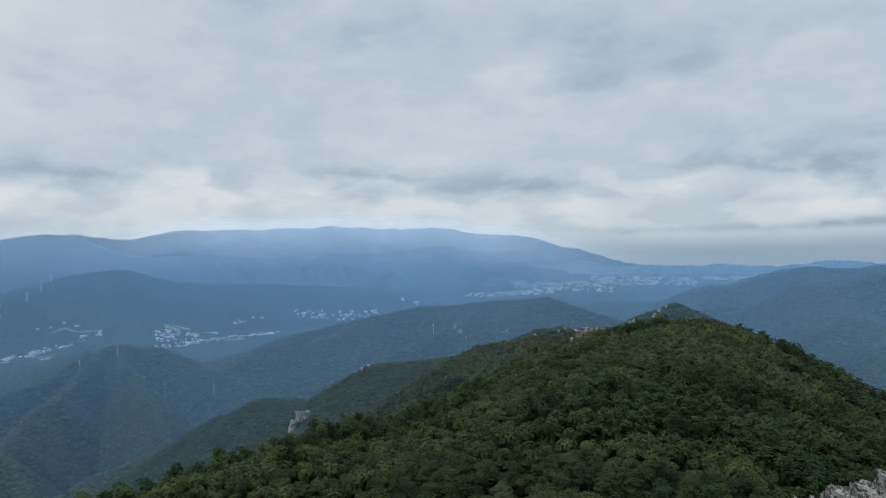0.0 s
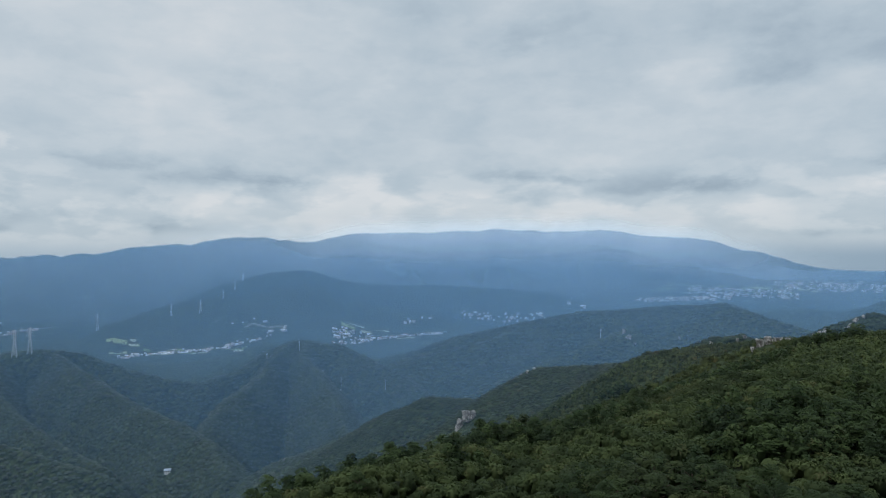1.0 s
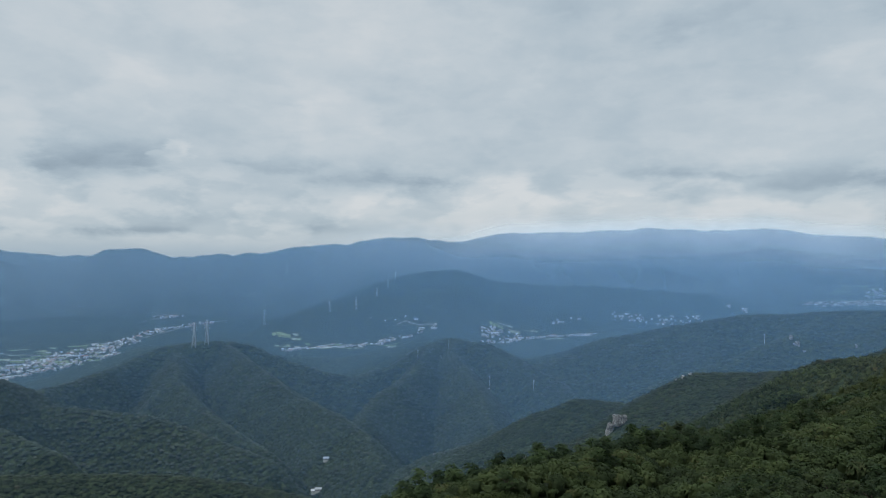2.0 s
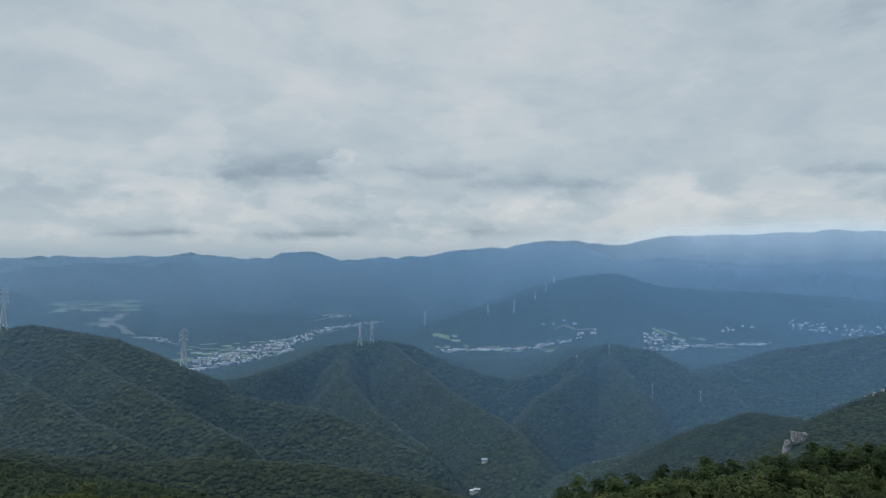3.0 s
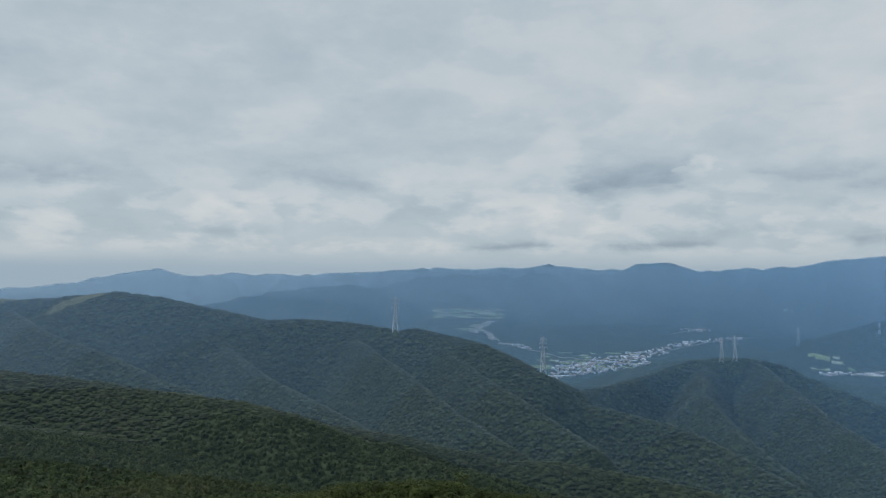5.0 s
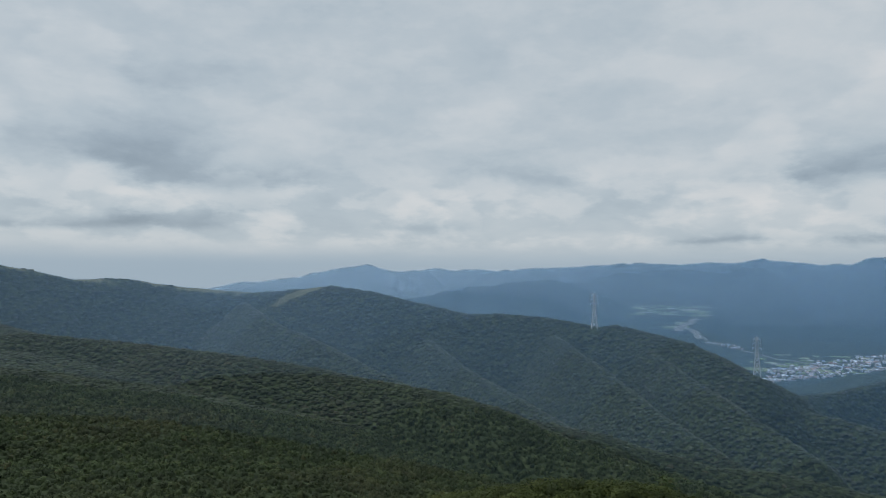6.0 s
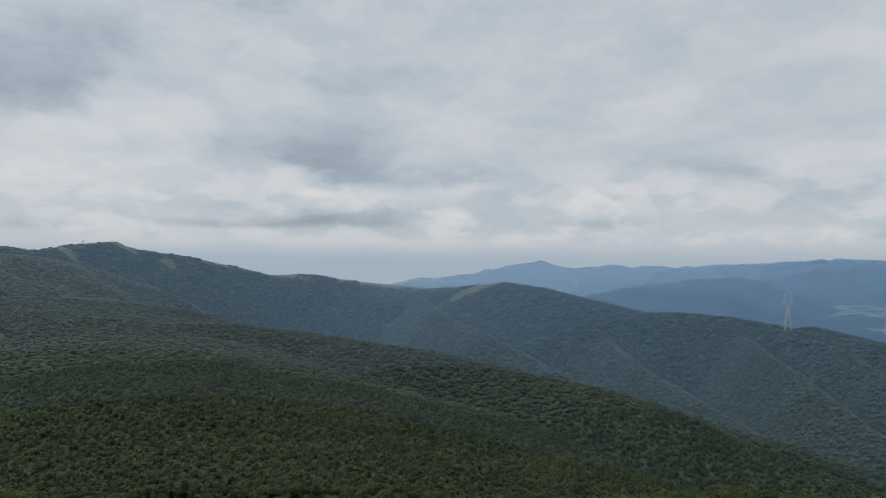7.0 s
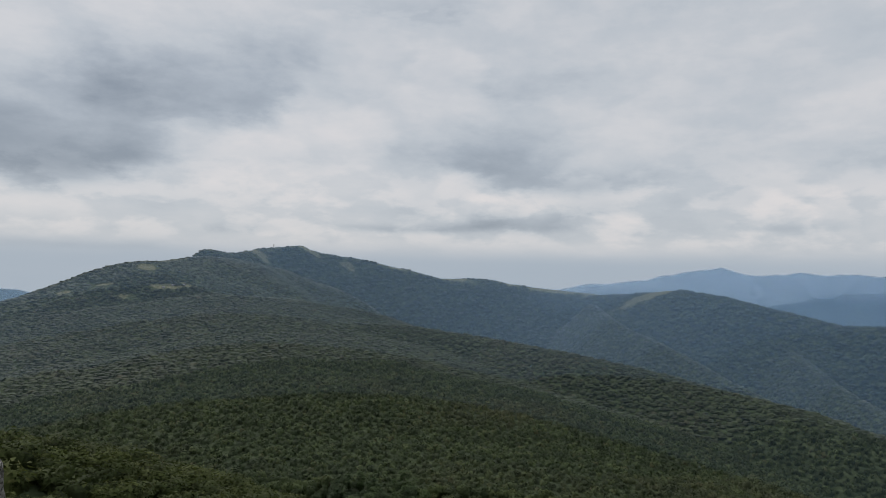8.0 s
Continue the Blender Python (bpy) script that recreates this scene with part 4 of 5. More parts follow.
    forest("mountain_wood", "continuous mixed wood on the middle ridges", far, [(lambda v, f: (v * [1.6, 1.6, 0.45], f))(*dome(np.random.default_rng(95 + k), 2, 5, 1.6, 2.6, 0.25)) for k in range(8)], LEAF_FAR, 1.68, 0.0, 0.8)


def trunk_mesh():
    bm = bmesh.new()
    rings = []
    for h, r, ox in ((-0.4, 0.2, 0), (0.8, 0.15, 0.06), (1.8, 0.11, -0.05), (3.0, 0.05, 0.05)):
        rings.append([bm.verts.new((ox + r * math.cos(a), r * math.sin(a), h)) for a in [k * math.pi / 3 for k in range(6)]])
    for p, q in zip(rings[:-1], rings[1:]):
        for k in range(6):
            bm.faces.new((p[k], p[(k + 1) % 6], q[(k + 1) % 6], q[k]))
    for k in range(5):  # limbs
        a = k * 1.3
        bar(bm, (0, 0, 1.0 + 0.35 * k), (0.9 * math.cos(a), 0.9 * math.sin(a), 1.5 + 0.4 * k), 0.07)
    me = bpy.data.meshes.new("trunk")
    bm.to_mesh(me), bm.free()
    me.materials.append(BARK)
    return me


build_trees()


# ---------------------------------------------------------------- rocks
def make_rock(name, k, tone):
    m, n = material(name)
    p = n.add("ShaderNodeNewGeometry").outputs["Position"]
    p = n.add("ShaderNodeVectorMath", {0: p, 1: (1.0, 1.0, 0.55)}, operation="MULTIPLY").outputs[0]
    wide, fine = n.noise(p, 0.35 * k, 5.0, 0.6, 0.4), n.noise(p, 2.2 * k, 6.0, 0.65)
    # long splits along the grain of the stone and shorter ones across it
    lean = n.add("ShaderNodeMapping", {0: p, "Rotation": (0.5, 0.6, 0.3), "Scale": (1.0, 0.35, 0.3)}).outputs[0]
    splits = n.math("ABSOLUTE", n.math("SUBTRACT", n.noise(lean, 0.8 * k, 4.0, 0.6, 0.6), 0.5))
    across = n.math("ABSOLUTE", n.math("SUBTRACT", n.noise(p, 0.5 * k, 4.0, 0.65, 0.8), 0.5))
    crack = n.math("MINIMUM", splits, n.math("MULTIPLY", across, 1.6))
    c = n.ramp(wide, [(0.3, (0.25 * tone, 0.238 * tone, 0.22 * tone)), (0.5, (0.4 * tone, 0.385 * tone, 0.36 * tone)), (0.7, (0.56 * tone, 0.545 * tone, 0.52 * tone))])
    c = n.mix(n.span(fine, 0.52, 0.68, 0.0, 0.65), c, (0.16, 0.15, 0.13, 1))
    c = n.mix(n.span(crack, 0.004, 0.045, 0.9, 0.0), c, (0.05, 0.045, 0.04, 1))
    h = n.math("ADD", n.math("MULTIPLY", fine, 0.4), n.span(crack, 0.0, 0.06, 0.0, 0.8))
    surface(n, c, 0.85, h, 0.9, 0.3 / k, 0.3)
    return m


ROCK, ROCK_NEAR = make_rock("pale granite", 1.0, 0.95), make_rock("weathered granite", 22.0, 0.72)


def boulder(name, a, d, lift, size, seed, label, lean=(0, 0, 0), group="", detail=3):
    """One split, angular block of granite; lift: its centre over the ground."""
    rng = random.Random(seed)
    bm = bmesh.new()
    for sx in (-1, 1):
        for sy in (-1, 1):
            for sz in (-1, 1):
                c = 0.76 * Vector((sx * rng.uniform(0.55, 1.0), sy * rng.uniform(0.55, 1.0), sz * rng.uniform(0.6, 1.0)))
                for ax in range(3):
                    p = c.copy()
                    p[ax] *= 1 - rng.uniform(0.05, 0.6)
                    bm.verts.new((p.x * size[0], p.y * size[1], p.z * size[2]))
    bmesh.ops.convex_hull(bm, input=bm.verts)
    bmesh.ops.delete(bm, geom=[v for v in bm.verts if not v.link_faces], context="VERTS")
    bmesh.ops.subdivide_edges(bm, edges=bm.edges, cuts=detail, use_grid_fill=True)
    span = min(size)
    for v in bm.verts:
        p = v.co / span + Vector((seed, 0, 0))
        step = noise.noise(Vector((p.x * 1.9 + p.z * 0.5, p.y * 1.9, p.z * 0.7)))
        v.co += v.co.normalized() * span * (0.36 * round(step * 2.5) / 2.5 + 0.26 * noise.noise(p * 1.7) + 0.1 * noise.noise(p * 5))
    me = bpy.data.meshes.new(name)
    bm.to_mesh(me), bm.free()
    me.materials.append(ROCK)
    ob = new(name, me)
    x, y = spot(a, d)
    ob.matrix_basis = pose(float(x), float(y), float(land(x, y)) + lift, *lean) @ pose(0, 0, 0, 0, 0, 0)
    return tagged(ob, label, "rock", group)


def split_rock(a, d, top, size, seed, label, tip, turn):
    """A slab split from the bedrock: broken corners, strata and a rough grain; top: the height of its highest edge."""
    rng = random.Random(seed)
    bm = bmesh.new()
    for sx in (-1, 1):
        for sy in (-1, 1):
            for sz in (-1, 1):
                c = Vector((sx * rng.uniform(0.75, 1.0), sy * rng.uniform(0.7, 1.0), sz * rng.uniform(0.86, 1.0)))
                for ax in range(3):  # every corner is broken off a little differently
                    p = c.copy()
                    p[ax] *= 1 - rng.uniform(0.08, 0.55) * (0.3 if ax == 2 else 1)
                    bm.verts.new((p.x * size[0], p.y * size[1], p.z * size[2] * 0.5))
    bmesh.ops.convex_hull(bm, input=bm.verts)
    bmesh.ops.delete(bm, geom=[v for v in bm.verts if not v.link_faces], context="VERTS")
    for cuts in (4, 2):
        bmesh.ops.subdivide_edges(bm, edges=[e for e in bm.edges if e.calc_length() > 0.03], cuts=cuts, use_grid_fill=True)
    bmesh.ops.triangulate(bm, faces=[f for f in bm.faces if len(f.verts) > 4])
    for v in bm.verts:
        p = v.co + Vector((seed, 0, 0))
        step = noise.noise(Vector((p.x * 30 + p.z * 8, p.y * 8, p.z * 5)))
        v.co += v.co.normalized() * (0.055 * (round(step * 2.5) / 2.5) + 0.018 * noise.noise(p * 14) + 0.01 * noise.noise(p * 40))
    me = bpy.data.meshes.new("summit_rock")
    bm.to_mesh(me), bm.free()
    me.materials.append(ROCK_NEAR)
    ob = new("summit_rock", me)
    x, y = spot(a, d)
    ob.matrix_basis = pose(float(x), float(y), 0, 0, tip, turn)
    peak = max((ob.matrix_basis @ v.co for v in me.vertices), key=lambda q: q.z)
    crown = [q for q in (ob.matrix_basis @ v.co for v in me.vertices) if q.z > peak.z - 0.12]
    mid = sum(crown, Vector()) / len(crown)
    ob.matrix_basis.translation += Vector((float(x) - mid.x, float(y) - mid.y, top - peak.z))
    return tagged(ob, label, "rock", "summit rocks")


def build_rocks():
    # the big bare slab on the spur
    boulder("rock_slab", 11.75, 653, 1.5, (4.2, 4.6, 8.5), 3, "tall bare granite slab rising from the wooded spur", (6, 14, 12), "slab on the spur", 5)
    boulder("rock_slab", 11.0, 653, 5.5, (9.0, 5, 6.2), 5, "broad pale granite block beside the tall slab", (0, -12, 14), "slab on the spur", 5)
    boulder("rock_slab", 11.9, 650, -3.5, (3, 4, 6), 8, "narrow split granite block below the slab", (-6, 10, 10), "slab on the spur", 4)
    # outcrop on the crest of the near hill
    for k, (a, d, l, s) in enumerate([(-11.0, 421, 2.2, (3.6, 3, 4.2)), (-10.4, 419, 1.4, (3.2, 3, 4.4)), (-11.6, 424, 1.6, (4.2, 3, 2.6)), (-12.2, 423, 1.0, (3, 2, 2.2)), (-10.0, 413, 0.3, (1.6, 2, 4.4))]):
        boulder("crag", a, d, l * 0.8, tuple(0.8 * q for q in s), 20 + k, "pale weathered granite crag among pines on the crest", (0, 5 * k - 8, 50 * k), "crags on the near hill")
    for k, (a, d, l, s) in enumerate([(-7.1, 553, 1.5, (3, 3, 5)), (-7.6, 551, 0.5, (2, 2, 6)), (-8.9, 552, 2.5, (4, 3, 5)), (-9.4, 556, 3.0, (3, 3, 4)), (-8.2, 549, -0.5, (2.5, 2, 4)), (-6.1, 552, 0.5, (1.5, 2, 3.5)), (-9.7, 553, 0.0, (1.6, 2, 4))]):
        boulder("crag", a, d, l, tuple(0.5 * q for q in s), 40 + k, "white granite crag standing out of the wood", (6 * k - 15, 4, 37 * k), "crags on the knoll")
    # ribs of the pointed hill
    for k, (a, d, l, s) in enumerate([(-16.05, 766, 1.0, (2, 5, 6)), (-16.45, 768, 2.5, (2, 5, 5)), (-15.75, 768, -1.0, (1.5, 4, 5)), (-14.6, 786, 1.0, (2.5, 4, 5)), (-14.2, 788, 0.0, (2, 4, 5)), (-13.9, 790, -1, (2, 4, 4)), (-16.9, 766, 3, (2, 3, 3))]):
        boulder("rock_rib", a, d, l * 0.6, tuple(0.7 * q for q in s), 60 + k, "bare slanting granite rib on the pointed hill", (0, 35, 12 * k), "ribs of the pointed hill")
    # cliff patches far down the slopes
    for k, (a, d, l, s) in enumerate([(-1.3, 1462, 2, (8, 6, 13)), (-0.9, 1468, 6, (6, 6, 10)), (-1.7, 1458, -4, (7, 6, 9)), (-1.1, 1460, -3, (6, 5, 8)), (-4.9, 1475, 4, (4, 3, 7)), (22.3, 1553, 4, (7, 5, 8)), (21.9, 1550, 2, (6, 4, 8)), (21.0, 1545, 2, (8, 5, 6)), (5.7, 1425, 3, (5, 4, 6)), (5.3, 1428, 5, (4, 4, 5)),
                                        (6.4, 692, 1.0, (2.5, 3, 5.0)), (5.9, 690, 2.5, (3.5, 3, 3)), (6.9, 697, 0.0, (1.5, 2, 4)), (16.5, 800, 1.0, (2, 2, 3)), (1.1, 600, 0.8, (2, 2, 2)), (-0.9, 357, 0.3, (1.5, 1.2, 2.6)), (25.2, 880, 0.5, (2, 2, 4)), (27.3, 905, 0.5, (2, 2, 3))]):
        boulder("cliff", a, d, l * 0.5, tuple(0.66 * q for q in s), 80 + k, "weathered grey granite cliff face between the trees", (0, 9, 25 * k), "cliffs on the slopes")
    # crest rock below the summit meadow
    for k, (a, d, l, s) in enumerate([(126.3, 852, 0.0, (3.2, 2.4, 1.4)), (127.0, 846, 0.0, (2.6, 2, 1.2)), (125.6, 856, 0.0, (2.4, 2, 1.1))]):
        boulder("rock_slab", a, d, l, s, 110 + k, "low tan rock showing through the grassy patch", (0, 0, 40 * k), "rocks of the grassy patch")
    # broken rocks at the photographer's feet: azimuth, distance, height of the top, width, depth, height, lean, turn
    for k, (a, d, top, w, dp, h, tip, turn) in enumerate([
            (-26.35, 5.0, 358.6, 0.09, 0.16, 0.6, -14, 30), (-26.75, 4.95, 358.595, 0.09, 0.2, 0.6, -20, 12), (-27.25, 5.0, 358.55, 0.1, 0.2, 0.6, -24, 40),
            (-27.9, 5.05, 358.655, 0.09, 0.22, 0.8, -10, 25), (-28.3, 5.0, 358.69, 0.1, 0.25, 0.8, -16, 20), (-28.85, 4.95, 358.672, 0.1, 0.25, 0.8, -24, 28), (-29.35, 4.9, 358.635, 0.1, 0.25, 0.8, -30, 24),
            (-29.8, 5.1, 358.705, 0.1, 0.2, 0.8, -8, 10), (-30.25, 5.0, 358.69, 0.11, 0.25, 0.8, -18, 35), (-30.85, 5.0, 358.70, 0.1, 0.2, 0.8, -14, 22), (-31.5, 5.0, 358.81, 0.12, 0.25, 0.9, -10, 15),
            (-33.5, 5.1, 358.74, 0.2, 0.3, 0.9, -16, 30), (-36.5, 5.0, 358.72, 0.25, 0.35, 0.9, -20, 20),
            (137.6, 5.0, 358.97, 0.08, 0.16, 0.8, 6, -40), (137.3, 4.95, 358.84, 0.07, 0.14, 0.7, 8, -45), (138.9, 5.1, 358.97, 0.14, 0.25, 0.9, 8, -30), (142.5, 5.0, 359.0, 0.3, 0.4, 1.0, 12, -50)]):
        split_rock(a, d, top - 0.06, (w * 0.62, dp * 0.5, h), 230 + k, "jagged split grey granite slab at the summit edge", tip, turn)
    # a marker post on the bald peak
    x, y = spot(119.2, 1372)
    t = thing("marker_post", float(x), float(y), float(land(x, y)), "small dark signpost on the bald peak", "signpost")
    bm = bmesh.new()
    bar(bm, (0, 0, -0.5), (0, 0, 6.5), 0.7)
    part("post", bm, BARK, t)
    bm = bmesh.new()
    box(bm, -1.3, 1.3, -0.25, 0.25, 5.0, 6.6)
    part("board", bm, BARK, t)


build_rocks()

# ---------------------------------------------------------------- power line towers
STEEL = make_plain("galvanised steel", (0.6, 0.62, 0.64, 1), (0.48, 0.5, 0.52, 1), 0.5, 0.55, 0.35)
INSULATOR = make_plain("insulators", (0.75, 0.77, 0.78, 1), (0.6, 0.62, 0.64, 1), 2.0, 0.4)


def lattice_tower(h):
    """A four-legged lattice tower of height h with three pairs of arms."""
    t = new("transmission_tower")
    foot, neck, waist = h * 0.085, h * 0.018, h * 0.66

    def half(z):
        return foot + (neck * 1.5 - foot) * (z / waist) if z < waist else neck * 1.5 + (neck - neck * 1.5) * (z - waist) / (h - waist)
    w = h * 0.007
    for sx, sy in ((1, 1), (-1, 1), (-1, -1), (1, -1)):
        bm = bmesh.new()
        bar(bm, (sx * foot, sy * foot, -h * 0.04), (sx * half(waist), sy * half(waist), waist), w)
        bar(bm, (sx * half(waist), sy * half(waist), waist), (sx * neck, sy * neck, h * 0.97), w * 0.9)
        part("leg", bm, STEEL, t)
    cuts = [0.0, 0.17, 0.31, 0.43, 0.53, 0.62, 0.72, 0.82, 0.92]
    for k in range(4):
        bm = bmesh.new()
        turn = Matrix.Rotation(k * math.pi / 2, 3, "Z")
        for u, v in zip(cuts[:-1], cuts[1:]):
            a, b = half(u * h), half(v * h)
            for p, q in (((a, -a, u * h), (b, b, v * h)), ((a, a, u * h), (b, -b, v * h)), ((b, -b, v * h), (b, b, v * h))):
                bar(bm, turn @ Vector(p), turn @ Vector(q), w * 0.62)
        part("bracing", bm, STEEL, t)
    for z, reach in ((0.68, 0.105), (0.79, 0.095), (0.90, 0.085)):
        bm = bmesh.new()
        for s in (1, -1):
            for side in (1, -1):
                bar(bm, (s * half(z * h), side * half(z * h), z * h), (s * reach * h, 0, z * h + 0.01 * h), w * 0.7)
            bar(bm, (s * half(z * h), 0, z * h + 0.045 * h), (s * reach * h, 0, z * h + 0.01 * h), w * 0.7)
        arm = part("crossarm", bm, STEEL, t)
        for s in (1, -1):
            bm = bmesh.new()
            bar(bm, (s * reach * h, 0, z * h + 0.01 * h), (s * reach * h, 0, z * h - 0.045 * h), w * 0.6)
            part("insulator", bm, INSULATOR, arm, "pale hanging insulator string")
    bm = bmesh.new()
    for s in (1, -1):
        bar(bm, (s * neck, 0, h * 0.95), (0, 0, h), w * 0.7)
    part("peak", bm, STEEL, t)
    return t


def place_tower(first, a, d, h, turn, label, sink=0.0):
    x, y = spot(a, d)
    t = copy_thing(first, pose(float(x), float(y), float(land(x, y)) - sink, 0, 0, turn) @ Matrix.Diagonal((h / 50, h / 50, h / 50, 1)))
    return tagged(t, label, "transmission tower", "towers of the power line")


def build_towers():
    first = lattice_tower(50.0)
    near = [(43.25, 1600, 51, 30, "tall grey steel lattice tower on the wooded hilltop"), (42.35, 1606, 50, 30, "grey steel lattice tower beside its twin on the hilltop"),
            (67.75, 1251, 59, 75, "tall slender lattice tower standing on the ridge saddle"), (56.25, 1062, 53, 60, "grey lattice tower at the end of the wooded ridge")]
    for k, (a, d, h, turn, label) in enumerate(near):
        place_tower(first, a, d, h, turn, label)
    for a, d, h in ((38.2, 2957, 62), (33.3, 3047, 47), (31.26, 3035, 54), (29.65, 3089, 38), (28.8, 3179, 40), (36.5, 3935, 42), (32.55, 3938, 40), (28.2, 3250, 34)):
        place_tower(first, a, d, h, 40, "distant pale lattice tower on the lower mountain slope")
    for o in (*first.children_recursive, first):
        bpy.data.objects.remove(o)
    # slim steel poles of the smaller line
    for a, d, h in ((24.04, 1631, 19), (20.87, 1601, 18), (17.47, 1559, 17), (5.68, 1450, 19), (2.44, 1458, 18), (8.44, 1424, 22), (0.83, 1454, 13), (10.3, 1456, 19), (26.46, 1574, 14)):
        x, y = spot(a, d)
        t = thing("steel_pole", float(x), float(y), float(land(x, y)) + 5, "slim pale steel power pole rising above the trees", "power pole", "poles of the smaller line", a)
        bm = bmesh.new()
        bmesh.ops.create_cone(bm, segments=8, radius1=0.42, radius2=0.26, depth=h + 7, cap_ends=True, matrix=Matrix.Translation((0, 0, (h - 7) / 2)))
        part("shaft", bm, STEEL, t)
        for z in (0.75, 0.86, 0.97):
            bm = bmesh.new()
            bar(bm, (-1.8, 0, z * h), (1.8, 0, z * h), 0.4)
            part("crossarm", bm, STEEL, t)


build_towers()


# ---------------------------------------------------------------- villages and fields
def make_varied(name, stops, rough=0.6):
    """Paint or sheet metal that differs from house to house."""
    m, n = material(name)
    tone = n.add("ShaderNodeAttribute", attribute_name="tone").outputs["Fac"]
    who = n.math("FRACT", n.math("ADD", n.add("ShaderNodeObjectInfo").outputs["Random"], tone))
    dirt = n.noise(n.add("ShaderNodeNewGeometry").outputs["Position"], 0.25, 4.0)
    c = n.mix(n.span(dirt, 0.45, 0.75, 0.0, 0.35), n.ramp(who, stops), (0.2, 0.19, 0.18, 1))
    surface(n, c, rough, dirt, 0.2, 0.1, 0.4)
    return m


ROOF = make_varied("painted sheet roofs", [(0.0, (0.85, 0.86, 0.88)), (0.3, (0.74, 0.76, 0.78)), (0.4, (0.4, 0.42, 0.44)), (0.55, (0.25, 0.36, 0.52)), (0.72, (0.5, 0.5, 0.5)), (0.85, (0.42, 0.2, 0.14)), (1.0, (0.75, 0.72, 0.66))])
WALL = make_varied("rendered walls", [(0.0, (0.72, 0.71, 0.68)), (0.5, (0.5, 0.5, 0.49)), (1.0, (0.45, 0.4, 0.35))], 0.85)
FILM = make_varied("greenhouse film", [(0.0, (0.8, 0.82, 0.83)), (1.0, (0.68, 0.72, 0.74))], 0.35)
GLASS = make_plain("dark window glass", (0.05, 0.06, 0.07, 1), (0.08, 0.09, 0.1, 1), 1.0, 0.15, 0.0, 0.6)


def gable_meshes(w, l, h, r):
    """Walls, roof and a window band of a house w x l, h to the eaves, r the rise of the roof."""
    bm = bmesh.new()
    box(bm, -w / 2, w / 2, -l / 2, l / 2, -2.5, h)
    for s in (1, -1):
        a = [bm.verts.new(p) for p in ((-w / 2, s * l / 2, h), (w / 2, s * l / 2, h), (0, s * l / 2, h + r))]
        bm.faces.new(a if s < 0 else a[::-1])
    walls = bpy.data.meshes.new("walls")
    bm.to_mesh(walls), bm.free()
    walls.materials.append(WALL)
    bm = bmesh.new()
    e, t = 0.6, 0.35
    for s in (1, -1):
        v = [bm.verts.new(p) for p in ((s * (w / 2 + e), -l / 2 - e, h - 0.1), (s * (w / 2 + e), l / 2 + e, h - 0.1), (0, l / 2 + e, h + r + 0.1), (0, -l / 2 - e, h + r + 0.1))]
        u = [bm.verts.new(q.co + Vector((0, 0, t))) for q in v]
        bm.faces.new(u if s > 0 else u[::-1]), bm.faces.new(v[::-1] if s > 0 else v)
        for k in range(4):
            bm.faces.new((v[k], v[(k + 1) % 4], u[(k + 1) % 4], u[k]))
    roof = bpy.data.meshes.new("roof")
    bm.to_mesh(roof), bm.free()
    roof.materials.append(ROOF)
    bm = bmesh.new()
    for s in (1, -1):
        for k in range(4):
            yy = -l / 2 + l * (k + 0.5) / 4
            box(bm, s * w / 2 - 0.12, s * w / 2 + 0.12, yy - l * 0.07, yy + l * 0.07, h * 0.4, h * 0.75)
    win = bpy.data.meshes.new("window_row")
    bm.to_mesh(win), bm.free()
    win.materials.append(GLASS)
    return [("walls", walls), ("roof", roof), ("window_row", win)]


def tunnel_meshes(w, l):
    bm = bmesh.new()
    ends = []
    for s in (-1, 1):
        ends.append([bm.verts.new((w / 2 * math.cos(q), s * l / 2, -3 if q in (0, math.pi) else w * 0.5 * math.sin(q))) for q in [k * math.pi / 8 for k in range(9)]])
    for k in range(8):
        bm.faces.new((ends[0][k], ends[0][k + 1], ends[1][k + 1], ends[1][k]))
    bm.faces.new(ends[0][::-1]), bm.faces.new(ends[1])
    me = bpy.data.meshes.new("film_cover")
    bm.to_mesh(me), bm.free()
    me.materials.append(FILM)
    bm = bmesh.new()
    for s in (-1, 1):
        box(bm, -1.2, 1.2, s * l / 2 - 0.15, s * l / 2 + 0.15, -2, 2.2)
    door = bpy.data.meshes.new("end_frame")
    bm.to_mesh(door), bm.free()
    door.materials.append(STEEL)
    return [("film_cover", me), ("end_frame", door)]


def block_meshes(w, l, floors):
    h = floors * 3.0
    bm = bmesh.new()
    box(bm, -w / 2, w / 2, -l / 2, l / 2, -2.5, h)
    walls = bpy.data.meshes.new("walls")
    bm.to_mesh(walls), bm.free()
    walls.materials.append(WALL)
    bm = bmesh.new()
    box(bm, -w / 2 - 0.3, w / 2 + 0.3, -l / 2 - 0.3, l / 2 + 0.3, h, h + 0.9)
    box(bm, -2, 2, -3, 3, h + 0.9, h + 4)
    roof = bpy.data.meshes.new("roof")
    bm.to_mesh(roof), bm.free()
    roof.materials.append(WALL)
    bm = bmesh.new()
    for f in range(floors):
        for s in (1, -1):
            box(bm, s * w / 2 - 0.12, s * w / 2 + 0.12, -l * 0.45, l * 0.45, f * 3 + 1, f * 3 + 2.3)
    win = bpy.data.meshes.new("window_row")
    bm.to_mesh(win), bm.free()
    win.materials.append(GLASS)
    return [("walls", walls), ("roof", roof), ("window_row", win)]


